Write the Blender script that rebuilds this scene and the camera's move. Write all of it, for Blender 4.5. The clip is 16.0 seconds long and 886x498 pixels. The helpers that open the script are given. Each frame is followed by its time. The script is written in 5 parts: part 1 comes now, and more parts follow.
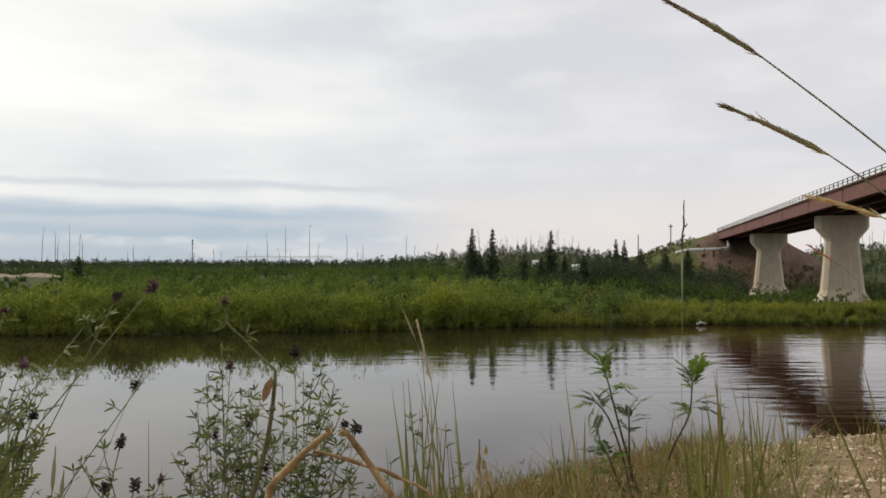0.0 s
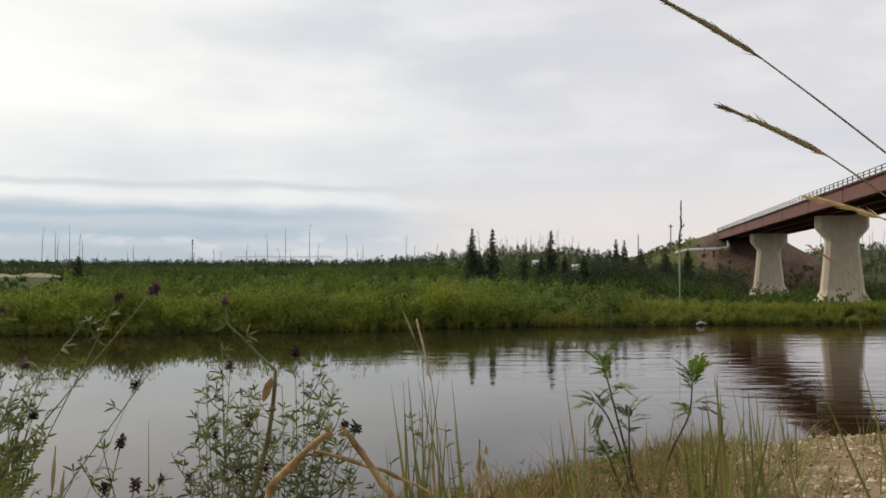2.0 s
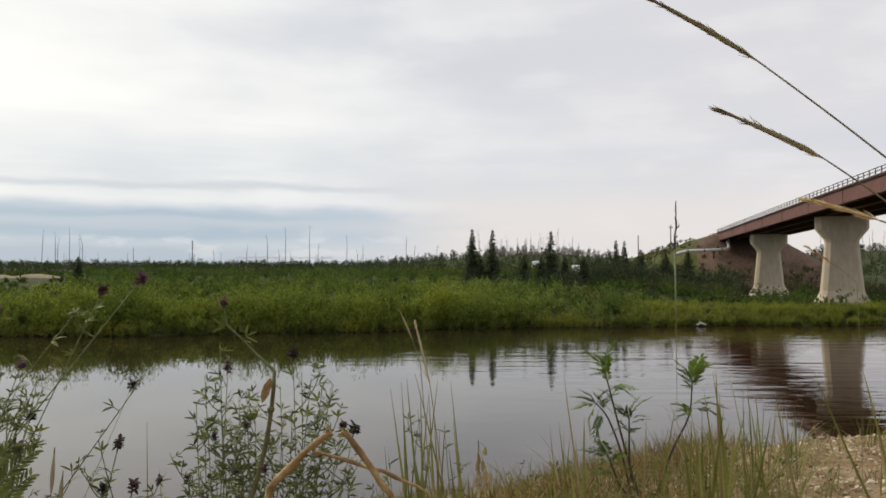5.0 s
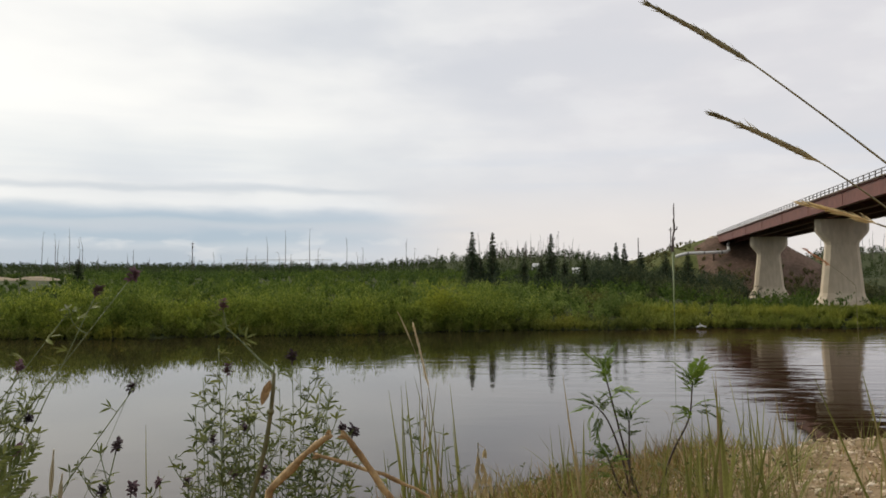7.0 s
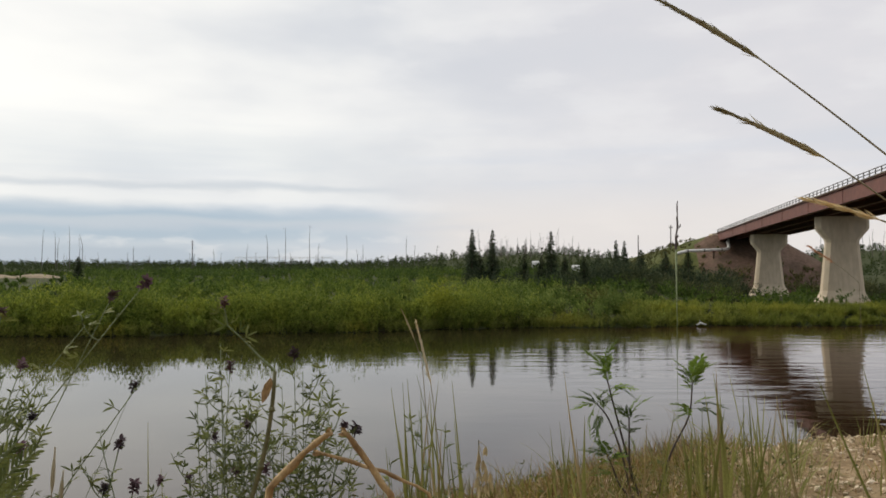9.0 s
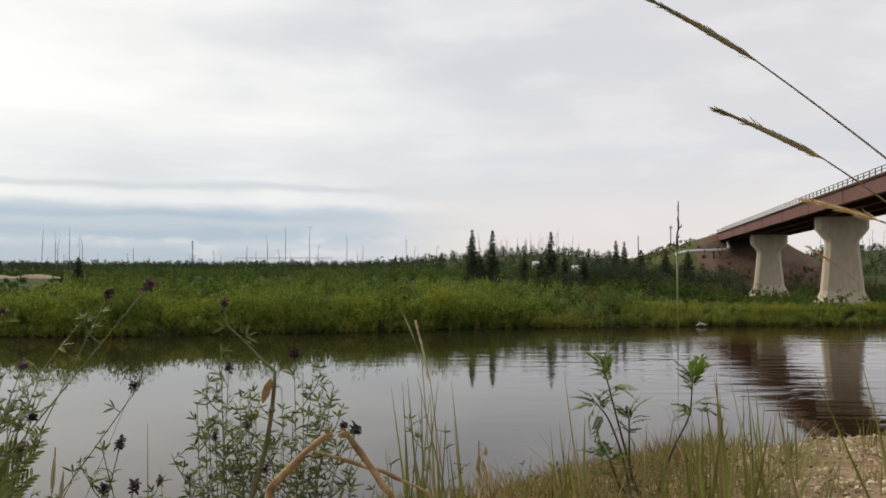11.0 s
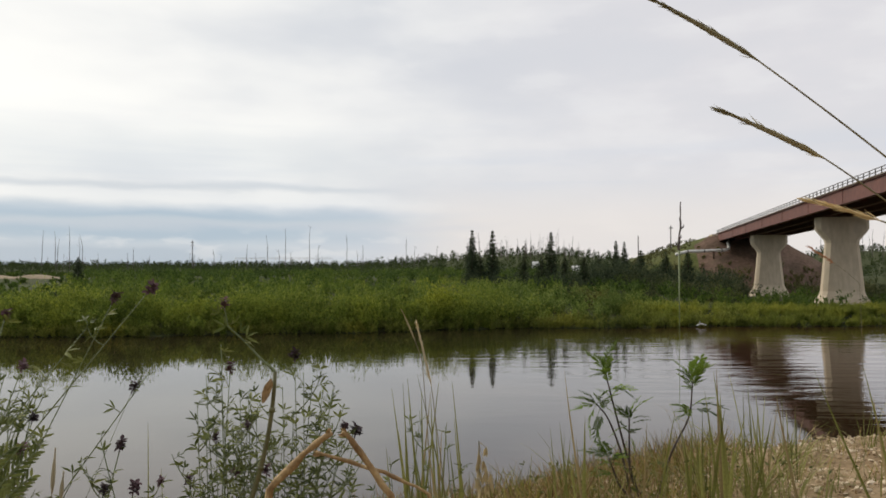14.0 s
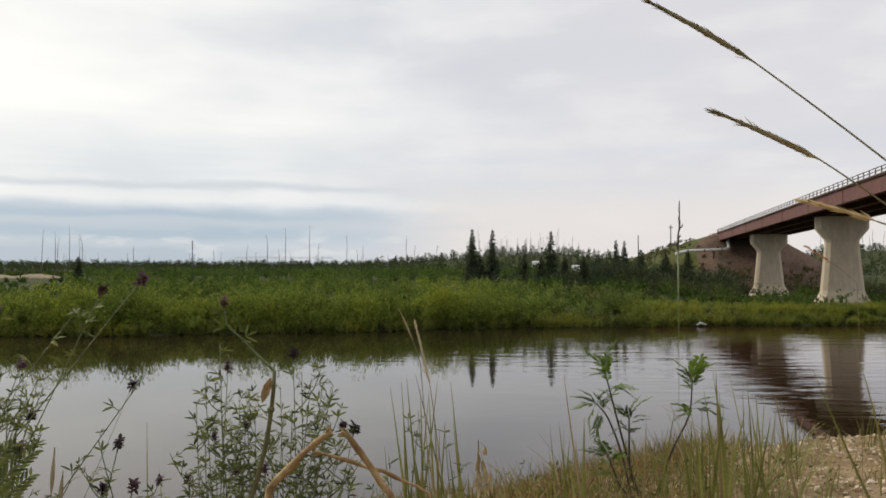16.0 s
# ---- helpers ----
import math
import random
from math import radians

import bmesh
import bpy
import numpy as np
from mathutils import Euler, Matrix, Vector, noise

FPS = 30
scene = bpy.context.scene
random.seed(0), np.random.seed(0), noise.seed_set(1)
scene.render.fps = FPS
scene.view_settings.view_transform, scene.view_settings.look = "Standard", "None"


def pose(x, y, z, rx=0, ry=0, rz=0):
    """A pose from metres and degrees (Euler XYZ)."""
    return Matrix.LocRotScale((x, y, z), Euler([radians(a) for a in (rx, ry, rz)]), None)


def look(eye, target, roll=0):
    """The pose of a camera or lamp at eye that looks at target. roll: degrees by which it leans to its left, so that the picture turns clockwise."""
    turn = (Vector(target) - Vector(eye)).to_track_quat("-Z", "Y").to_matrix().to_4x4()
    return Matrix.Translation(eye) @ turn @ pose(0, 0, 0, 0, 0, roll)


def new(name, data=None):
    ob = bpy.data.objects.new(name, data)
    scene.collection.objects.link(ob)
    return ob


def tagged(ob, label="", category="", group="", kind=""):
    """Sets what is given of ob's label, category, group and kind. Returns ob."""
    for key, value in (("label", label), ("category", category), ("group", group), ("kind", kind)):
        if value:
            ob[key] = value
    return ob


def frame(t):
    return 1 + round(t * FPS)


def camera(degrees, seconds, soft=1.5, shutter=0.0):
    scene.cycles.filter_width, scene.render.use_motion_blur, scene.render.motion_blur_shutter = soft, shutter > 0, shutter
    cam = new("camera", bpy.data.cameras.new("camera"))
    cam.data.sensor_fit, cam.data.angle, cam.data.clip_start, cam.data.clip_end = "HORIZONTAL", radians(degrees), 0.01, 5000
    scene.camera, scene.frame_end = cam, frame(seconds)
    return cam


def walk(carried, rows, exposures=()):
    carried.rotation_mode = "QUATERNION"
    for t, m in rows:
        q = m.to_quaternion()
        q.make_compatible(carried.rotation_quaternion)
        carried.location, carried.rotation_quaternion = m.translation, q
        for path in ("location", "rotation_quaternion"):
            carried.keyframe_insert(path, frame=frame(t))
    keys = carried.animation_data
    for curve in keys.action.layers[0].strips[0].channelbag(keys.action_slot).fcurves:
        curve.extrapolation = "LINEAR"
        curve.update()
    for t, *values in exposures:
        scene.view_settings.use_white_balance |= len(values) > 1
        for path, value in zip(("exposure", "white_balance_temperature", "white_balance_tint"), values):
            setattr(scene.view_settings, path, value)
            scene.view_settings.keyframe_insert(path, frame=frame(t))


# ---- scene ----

def cam_rows():
    """A propped phone that is nudged a little upward now and then."""
    lift = [(0, 0), (3.0, 0), (4.0, 0), (4.2, 0.2), (5.4, 2.6), (6.3, 5.0), (6.5, 5.0), (7.0, 5.8), (7.3, 3.4), (7.5, 2.0), (8.0, 1.4),
            (8.5, 1.6), (9.0, 1.5), (10.0, 1.7), (11.3, 2.2), (11.5, 2.0), (12.0, 1.0), (12.5, 1.0), (13.0, 1.2),
            (13.5, 1.2), (14.0, 2.6), (14.5, 1.5), (15.0, 1.4), (15.5, 1.1), (16.0, 1.5)]
    return [(t, pose(0, 0, 6.0, 91.14 + 0.0422 * v, 0, 0)) for t, v in lift]


cam = camera(60, 16.0, soft=1.7)
walk(cam, cam_rows(), exposures=[(0, 0.06, 6650, 10), (16, 0.06, 6650, 10)])

# ---- light: overcast sky, sun hidden behind cloud to the left ahead ----
SUN_AZ, SUN_EL = -52.0, 36.0


def make_sky():
    world = bpy.data.worlds.new("overcast_sky")
    scene.world = world
    world.use_nodes = True
    nt = world.node_tree
    nt.nodes.clear()
    N = nt.nodes.new
    L = nt.links.new

    def sock(v, s):
        if isinstance(v, (int, float)):
            s.default_value = v
        else:
            L(v, s)

    def mth(op, a, b=0.0, c=0.0, clamp=False):
        n = N("ShaderNodeMath")
        n.operation = op
        n.use_clamp = clamp
        for i, v in enumerate((a, b, c)):
            sock(v, n.inputs[i])
        return n.outputs[0]

    def ramp(v, lo, hi):
        n = N("ShaderNodeMapRange")
        n.interpolation_type = "SMOOTHSTEP"
        sock(v, n.inputs[0])
        n.inputs[1].default_value, n.inputs[2].default_value = lo, hi
        return n.outputs[0]

    def mix(f, a, b):
        n = N("ShaderNodeMix")
        n.data_type = "RGBA"
        sock(f, n.inputs[0])
        for v, s in ((a, n.inputs[6]), (b, n.inputs[7])):
            if isinstance(v, tuple):
                s.default_value = (*v, 1)
            else:
                L(v, s)
        return n.outputs[2]

    tc = N("ShaderNodeTexCoord").outputs["Generated"]
    sep = N("ShaderNodeSeparateXYZ")
    L(tc, sep.inputs[0])
    x, y, z = sep.outputs
    az = mth("MULTIPLY", mth("ARCTAN2", x, y), 57.2958)
    el = mth("MULTIPLY", mth("ARCSINE", z), 57.2958)

    def noise_at(ka, ke, scale, detail, off):
        v = N("ShaderNodeCombineXYZ")
        sock(mth("MULTIPLY", az, ka), v.inputs[0])
        sock(mth("MULTIPLY", el, ke), v.inputs[1])
        v.inputs[2].default_value = off
        n = N("ShaderNodeTexNoise")
        n.inputs["Scale"].default_value, n.inputs["Detail"].default_value = scale, detail
        L(v.outputs[0], n.inputs["Vector"])
        return n.outputs["Fac"]

    big = noise_at(0.035, 0.10, 1.6, 4, 3.1)
    streaky = noise_at(0.03, 0.42, 1.5, 6, 7.7)
    wob = mth("MULTIPLY", mth("SUBTRACT", noise_at(0.11, 0.45, 1.2, 7, 1.3), 0.5), 3.6)
    elw = mth("ADD", el, mth("MULTIPLY", wob, 0.4))
    # cloud body: lavender grey, brighter toward the hidden sun
    sun = Vector((math.sin(radians(SUN_AZ)) * math.cos(radians(SUN_EL)), math.cos(radians(SUN_AZ)) * math.cos(radians(SUN_EL)), math.sin(radians(SUN_EL))))
    d = N("ShaderNodeVectorMath")
    d.operation = "DOT_PRODUCT"
    L(tc, d.inputs[0])
    d.inputs[1].default_value = sun
    glow = ramp(mth("ADD", d.outputs["Value"], mth("MULTIPLY", mth("SUBTRACT", big, 0.5), 0.45)), 0.52, 0.98)
    col = mix(ramp(big, 0.3, 0.7), (0.64, 0.67, 0.72), (0.78, 0.79, 0.81))
    col = mix(mth("MULTIPLY", ramp(az, -12, 24), 0.8), col, (0.735, 0.725, 0.76))
    mottle = noise_at(0.07, 0.19, 1.5, 7, 9.4)
    col = mix(mth("MULTIPLY", ramp(mottle, 0.44, 0.66), 0.45), col, (0.66, 0.68, 0.73))
    col = mix(mth("MULTIPLY", mth("SUBTRACT", 1.0, ramp(mottle, 0.34, 0.5)), 0.35), col, (0.86, 0.86, 0.87))
    col = mix(glow, col, (1.0, 1.0, 0.965))
    # darker and lighter layers low over the horizon
    low = mth("SUBTRACT", 1.0, ramp(el, 5, 13))
    col = mix(mth("MULTIPLY", mth("MULTIPLY", ramp(streaky, 0.46, 0.7), low), 0.45), col, (0.62, 0.67, 0.76))

    def bank(e0, e1, soft, a0, a1, amount, tint, c):
        up = ramp(elw, e0 - soft, e0 + soft)
        dn = mth("SUBTRACT", 1.0, ramp(elw, e1 - soft, e1 + soft))
        side = mth("SUBTRACT", 1.0, ramp(mth("ADD", az, mth("MULTIPLY", wob, 3.0)), a0, a1))
        return mix(mth("MULTIPLY", mth("MULTIPLY", mth("MULTIPLY", up, dn), side), amount), c, tint)

    col = bank(4.2, 5.2, 0.45, -8, 2, 0.5, (0.86, 0.88, 0.89), col)
    col = bank(5.3, 5.75, 0.22, -10, 0, 0.7, (0.57, 0.62, 0.68), col)
    col = bank(6.2, 9.5, 1.2, -14, 3, 0.4, (0.66, 0.71, 0.75), col)
    col = bank(1.5, 4.0, 0.6, -17, 7, 0.95, (0.38, 0.49, 0.605), col)
    col = bank(-1.0, 1.5, 0.6, -22, 8, 0.95, (0.41, 0.50, 0.60), col)
    col = bank(2.9, 3.35, 0.2, -6, 1, 0.5, (0.52, 0.59, 0.66), col)
    puffs = mth("MULTIPLY", ramp(noise_at(0.16, 0.5, 1.6, 5, 5.5), 0.52, 0.66), mth("SUBTRACT", 1.0, ramp(el, 1.6, 3.2)))
    col = mix(mth("MULTIPLY", puffs, 0.35), col, (0.80, 0.81, 0.83))
    warm = mth("MULTIPLY", mth("SUBTRACT", 1.0, ramp(el, 3.0, 7.0)), ramp(az, -6, 3))
    col = mix(mth("MULTIPLY", warm, 0.7), col, (0.80, 0.755, 0.735))
    col = bank(2.6, 3.1, 0.3, 1, 6, 0.35, (0.62, 0.64, 0.70), col)
    sky = N("ShaderNodeTexSky")
    sky.sky_type = "NISHITA"
    sky.sun_disc = False
    sky.sun_elevation, sky.sun_rotation = radians(SUN_EL), radians(SUN_AZ)
    blue = N("ShaderNodeVectorMath")
    blue.operation = "SCALE"
    L(sky.outputs[0], blue.inputs[0])
    blue.inputs["Scale"].default_value = 0.10
    col = mix(0.93, blue.outputs[0], col)
    bg = N("ShaderNodeBackground")
    L(col, bg.inputs[0])
    bg.inputs[1].default_value = 1.0
    L(bg.outputs[0], N("ShaderNodeOutputWorld").inputs[0])
    lamp = bpy.data.lights.new("sun", "SUN")
    lamp.energy, lamp.angle, lamp.color = 2.0, radians(25), (1.0, 0.93, 0.82)
    ob = new("sun", lamp)
    ob.matrix_world = look(sun * 50, (0, 0, 0))


make_sky()


# ---- materials ----
class Mat:
    """A small node builder round one Principled shader."""

    def __init__(self, name, rough=0.8, metal=0.0, coords="Object"):
        self.mat = bpy.data.materials.new(name)
        self.mat.use_nodes = True
        self.nt = self.mat.node_tree
        self.p = self.nt.nodes["Principled BSDF"]
        self.p.inputs["Roughness"].default_value = rough
        self.p.inputs["Metallic"].default_value = metal
        self.tc = self.nt.nodes.new("ShaderNodeTexCoord").outputs[coords]

    def noise(self, scale, detail=4, stretch=(1, 1, 1)):
        m = self.nt.nodes.new("ShaderNodeMapping")
        m.inputs["Scale"].default_value = stretch
        self.nt.links.new(self.tc, m.inputs[0])
        n = self.nt.nodes.new("ShaderNodeTexNoise")
        n.inputs["Scale"].default_value, n.inputs["Detail"].default_value = scale, detail
        self.nt.links.new(m.outputs[0], n.inputs["Vector"])
        return n.outputs["Fac"]

    def ramp(self, fac, *stops):
        r = self.nt.nodes.new("ShaderNodeValToRGB")
        e = r.color_ramp.elements
        while len(e) < len(stops):
            e.new(0.5)
        for k, (pos, c) in zip(e, stops):
            k.position, k.color = pos, (*c, 1)
        self.nt.links.new(fac, r.inputs[0])
        return r.outputs[0]

    def mix(self, fac, a, b, how="MIX"):
        n = self.nt.nodes.new("ShaderNodeMix")
        n.data_type, n.blend_type = "RGBA", how
        for v, s in ((fac, n.inputs[0]), (a, n.inputs[6]), (b, n.inputs[7])):
            if isinstance(v, tuple):
                s.default_value = (*v, 1)
            elif isinstance(v, (int, float)):
                s.default_value = v
            else:
                self.nt.links.new(v, s)
        return n.outputs[2]

    def island(self):
        return self.nt.nodes.new("ShaderNodeNewGeometry").outputs["Random Per Island"]

    def own(self):
        return self.nt.nodes.new("ShaderNodeObjectInfo").outputs["Random"]

    def color(self, c):
        if isinstance(c, tuple):
            self.p.inputs["Base Color"].default_value = (*c, 1)
        else:
            self.nt.links.new(c, self.p.inputs["Base Color"])
        return self

    def bump(self, fac, strength, distance):
        b = self.nt.nodes.new("ShaderNodeBump")
        b.inputs["Strength"].default_value, b.inputs["Distance"].default_value = strength, distance
        self.nt.links.new(fac, b.inputs["Height"])
        self.nt.links.new(b.outputs[0], self.p.inputs["Normal"])
        return b

    def thin(self, amount, c):
        """Light passes through, as through leaves."""
        t = self.nt.nodes.new("ShaderNodeBsdfTranslucent")
        if isinstance(c, tuple):
            t.inputs[0].default_value = (*c, 1)
        else:
            self.nt.links.new(c, t.inputs[0])
        m = self.nt.nodes.new("ShaderNodeMixShader")
        m.inputs[0].default_value = amount
        self.nt.links.new(self.p.outputs[0], m.inputs[1])
        self.nt.links.new(t.outputs[0], m.inputs[2])
        self.nt.links.new(m.outputs[0], self.nt.nodes["Material Output"].inputs[0])
        return self


def foliage(name, dark, mid, light, patch=0.15, rough=0.6, through_light=0.3):
    m = Mat(name, rough)
    leaf = m.ramp(m.island(), (0.0, dark), (0.5, mid), (1.0, light))
    zone = m.ramp(m.noise(patch, 3), (0.3, (0.55, 0.6, 0.6)), (0.5, (1, 1, 1)), (0.72, (1.35, 1.2, 0.85)))
    c = m.mix(1.0, leaf, zone, "MULTIPLY")
    m.p.inputs["Specular IOR Level"].default_value = 0.12
    return m.color(c).thin(through_light, c).mat


def grainy(name, stops, scale, rough=0.85, metal=0.0, bump=0.3, dist=0.02, stretch=(1, 1, 1), fine=8.0, grit=0.5):
    m = Mat(name, rough, metal)
    a = m.noise(scale, 5, stretch)
    b = m.noise(scale * fine, 3, stretch)
    c = m.ramp(a, *stops)
    c = m.mix(grit, c, m.ramp(b, (0.3, (0.45, 0.45, 0.45)), (0.7, (1.25, 1.25, 1.25))), "MULTIPLY")
    m.color(c)
    if rough > 0.8:
        m.p.inputs["Specular IOR Level"].default_value = 0.04
    m.bump(b, bump, dist)
    return m.mat


def water_material():
    """Tea-brown water: glassy by the near bank and the willows, ruffled by wind beyond mid-stream below the bridge."""
    m = Mat("river_water", 0.02)
    m.p.inputs["IOR"].default_value = 1.5
    N, L = m.nt.nodes.new, m.nt.links.new

    def mth(op, a, b, clamp=False):
        n = N("ShaderNodeMath")
        n.operation, n.use_clamp = op, clamp
        for v, s in ((a, n.inputs[0]), (b, n.inputs[1])):
            if isinstance(v, (int, float)):
                s.default_value = v
            else:
                L(v, s)
        return n.outputs[0]

    def band(v, lo, hi):
        n = N("ShaderNodeMapRange")
        n.interpolation_type = "SMOOTHSTEP"
        L(v, n.inputs[0])
        n.inputs[1].default_value, n.inputs[2].default_value = lo, hi
        return n.outputs[0]

    sep = N("ShaderNodeSeparateXYZ")
    L(m.tc, sep.inputs[0])
    x, y, _ = sep.outputs
    drift = mth("MULTIPLY", mth("SUBTRACT", m.noise(0.045, 4, (0.6, 1.6, 1)), 0.5), 1.0)
    side = band(mth("ADD", x, mth("MULTIPLY", drift, 40.0)), -8, 4)
    shore = mth("SUBTRACT", y, mth("MULTIPLY", mth("MAXIMUM", mth("SUBTRACT", 16.0, x), -4.0), 0.9))
    out = band(mth("ADD", shore, mth("MULTIPLY", drift, 26.0)), 20, 36)
    ruffle = mth("MULTIPLY", side, out)
    # body is redder below the bridge
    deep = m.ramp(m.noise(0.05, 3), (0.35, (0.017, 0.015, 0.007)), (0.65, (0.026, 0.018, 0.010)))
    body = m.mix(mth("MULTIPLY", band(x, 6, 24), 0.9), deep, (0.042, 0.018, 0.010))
    # paler body toward the near bank, painted in for stronger sky reflection
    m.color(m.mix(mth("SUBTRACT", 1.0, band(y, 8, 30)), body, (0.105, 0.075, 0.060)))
    fine = m.noise(1.3, 3, (0.4, 1.3, 1))
    wide = m.noise(0.6, 3, (0.25, 1.15, 1))
    calm = m.ramp(m.noise(0.06, 3, (0.4, 1.3, 1)), (0.36, (0.4,) * 3), (0.62, (1.0,) * 3))
    h = m.mix(0.75, fine, wide)
    b = m.bump(h, 1.0, 0.075)
    L(mth("MULTIPLY", calm, mth("ADD", mth("MULTIPLY", ruffle, 0.85), 0.10)), b.inputs["Strength"])
    return m.mat


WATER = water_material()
SOIL = grainy("bank_soil", [(0.3, (0.035, 0.045, 0.018)), (0.55, (0.055, 0.065, 0.026)), (0.8, (0.085, 0.08, 0.04))], 0.35, bump=0.6, dist=0.1)
SAND = grainy("pale_sand", [(0.3, (0.24, 0.19, 0.13)), (0.7, (0.34, 0.28, 0.20))], 0.8)
GRAVELLY = grainy("gravel_bed", [(0.3, (0.15, 0.10, 0.055)), (0.55, (0.25, 0.18, 0.105)), (0.8, (0.36, 0.28, 0.18))], 4.0, bump=0.8, dist=0.02)
CLAY = grainy("red_clay_slope", [(0.3, (0.085, 0.06, 0.042)), (0.55, (0.15, 0.10, 0.075)), (0.85, (0.10, 0.085, 0.05))], 0.25, bump=0.6, dist=0.1)
TURF = grainy("dry_turf_slope", [(0.3, (0.06, 0.075, 0.022)), (0.6, (0.10, 0.105, 0.04)), (0.85, (0.15, 0.14, 0.07))], 0.3, bump=0.6, dist=0.1)
CONCRETE = grainy("pale_concrete", [(0.25, (0.48, 0.40, 0.29)), (0.55, (0.55, 0.47, 0.355)), (0.85, (0.60, 0.52, 0.40))], 0.4, bump=0.08, dist=0.02, stretch=(1, 1, 0.3), fine=7.0, grit=0.24)
DECKEDGE = grainy("stained_deck_concrete", [(0.3, (0.20, 0.17, 0.14)), (0.6, (0.30, 0.265, 0.22)), (0.85, (0.38, 0.34, 0.29))], 0.5, bump=0.1, dist=0.02, stretch=(1, 1, 0.4))
ASPHALT = grainy("asphalt", [(0.3, (0.04, 0.04, 0.042)), (0.7, (0.065, 0.064, 0.062))], 2.0)
STEEL = grainy("rust_brown_steel", [(0.3, (0.11, 0.036, 0.024)), (0.6, (0.145, 0.048, 0.032)), (0.9, (0.175, 0.066, 0.045))], 0.6, rough=0.65, bump=0.1, dist=0.01, stretch=(1, 1, 0.4))
GALV = grainy("galvanised_steel", [(0.3, (0.13, 0.125, 0.12)), (0.7, (0.21, 0.20, 0.195))], 2.0, rough=0.75, metal=0.1, bump=0.05)
PIPE = grainy("pale_pipe_cladding", [(0.3, (0.62, 0.61, 0.58)), (0.7, (0.74, 0.73, 0.70))], 1.0, rough=0.45, bump=0.05)
DEADWOOD = grainy("weathered_deadwood", [(0.3, (0.07, 0.06, 0.055)), (0.7, (0.16, 0.14, 0.125))], 2.0, bump=0.4)
BARK = grainy("spruce_bark", [(0.3, (0.04, 0.03, 0.022)), (0.7, (0.09, 0.07, 0.05))], 3.0, bump=0.6)
WHITE = grainy("white_painted_panel", [(0.3, (0.62, 0.62, 0.60)), (0.7, (0.72, 0.71, 0.69))], 1.0, rough=0.5, bump=0.03)
DARKGLASS = Mat("dark_window_glass", 0.1).color((0.02, 0.022, 0.025)).mat
RUBBER = Mat("black_rubber", 0.8).color((0.02, 0.02, 0.02)).mat
WILLOW = foliage("willow_leaves", (0.086, 0.125, 0.020), (0.161, 0.208, 0.033), (0.265, 0.303, 0.055), 0.16, 0.6, 0.45)
SEDGE = foliage("sedge_blades", (0.111, 0.140, 0.022), (0.194, 0.229, 0.038), (0.287, 0.294, 0.068), 0.2, 0.6, 0.45)
SHRUB = foliage("dark_shrub_leaves", (0.040, 0.069, 0.014), (0.069, 0.113, 0.022), (0.116, 0.167, 0.034), 0.06, 0.6, 0.4)
ALDER = foliage("grey_green_leaves", (0.086, 0.127, 0.024), (0.154, 0.212, 0.046), (0.255, 0.298, 0.083), 0.2, 0.6, 0.4)
NEEDLE = foliage("spruce_needles", (0.029, 0.043, 0.024), (0.052, 0.073, 0.038), (0.085, 0.106, 0.054), 0.5, 0.7, 0.2)
DARKSCRUB = foliage("dark_scrub_leaves", (0.035, 0.048, 0.020), (0.062, 0.076, 0.030), (0.106, 0.114, 0.048), 0.1, 0.6, 0.3)
OLIVE = foliage("olive_bush_leaves", (0.065, 0.068, 0.016), (0.116, 0.114, 0.028), (0.175, 0.160, 0.044), 0.3, 0.6, 0.35)
GREYBRUSH = foliage("grey_brush_leaves", (0.08, 0.08, 0.045), (0.14, 0.135, 0.08), (0.22, 0.20, 0.13), 0.3, 0.7, 0.25)
FOREST = foliage("far_forest_green", (0.028, 0.044, 0.016), (0.042, 0.062, 0.021), (0.062, 0.085, 0.03), 0.02, 0.8, 0.25)


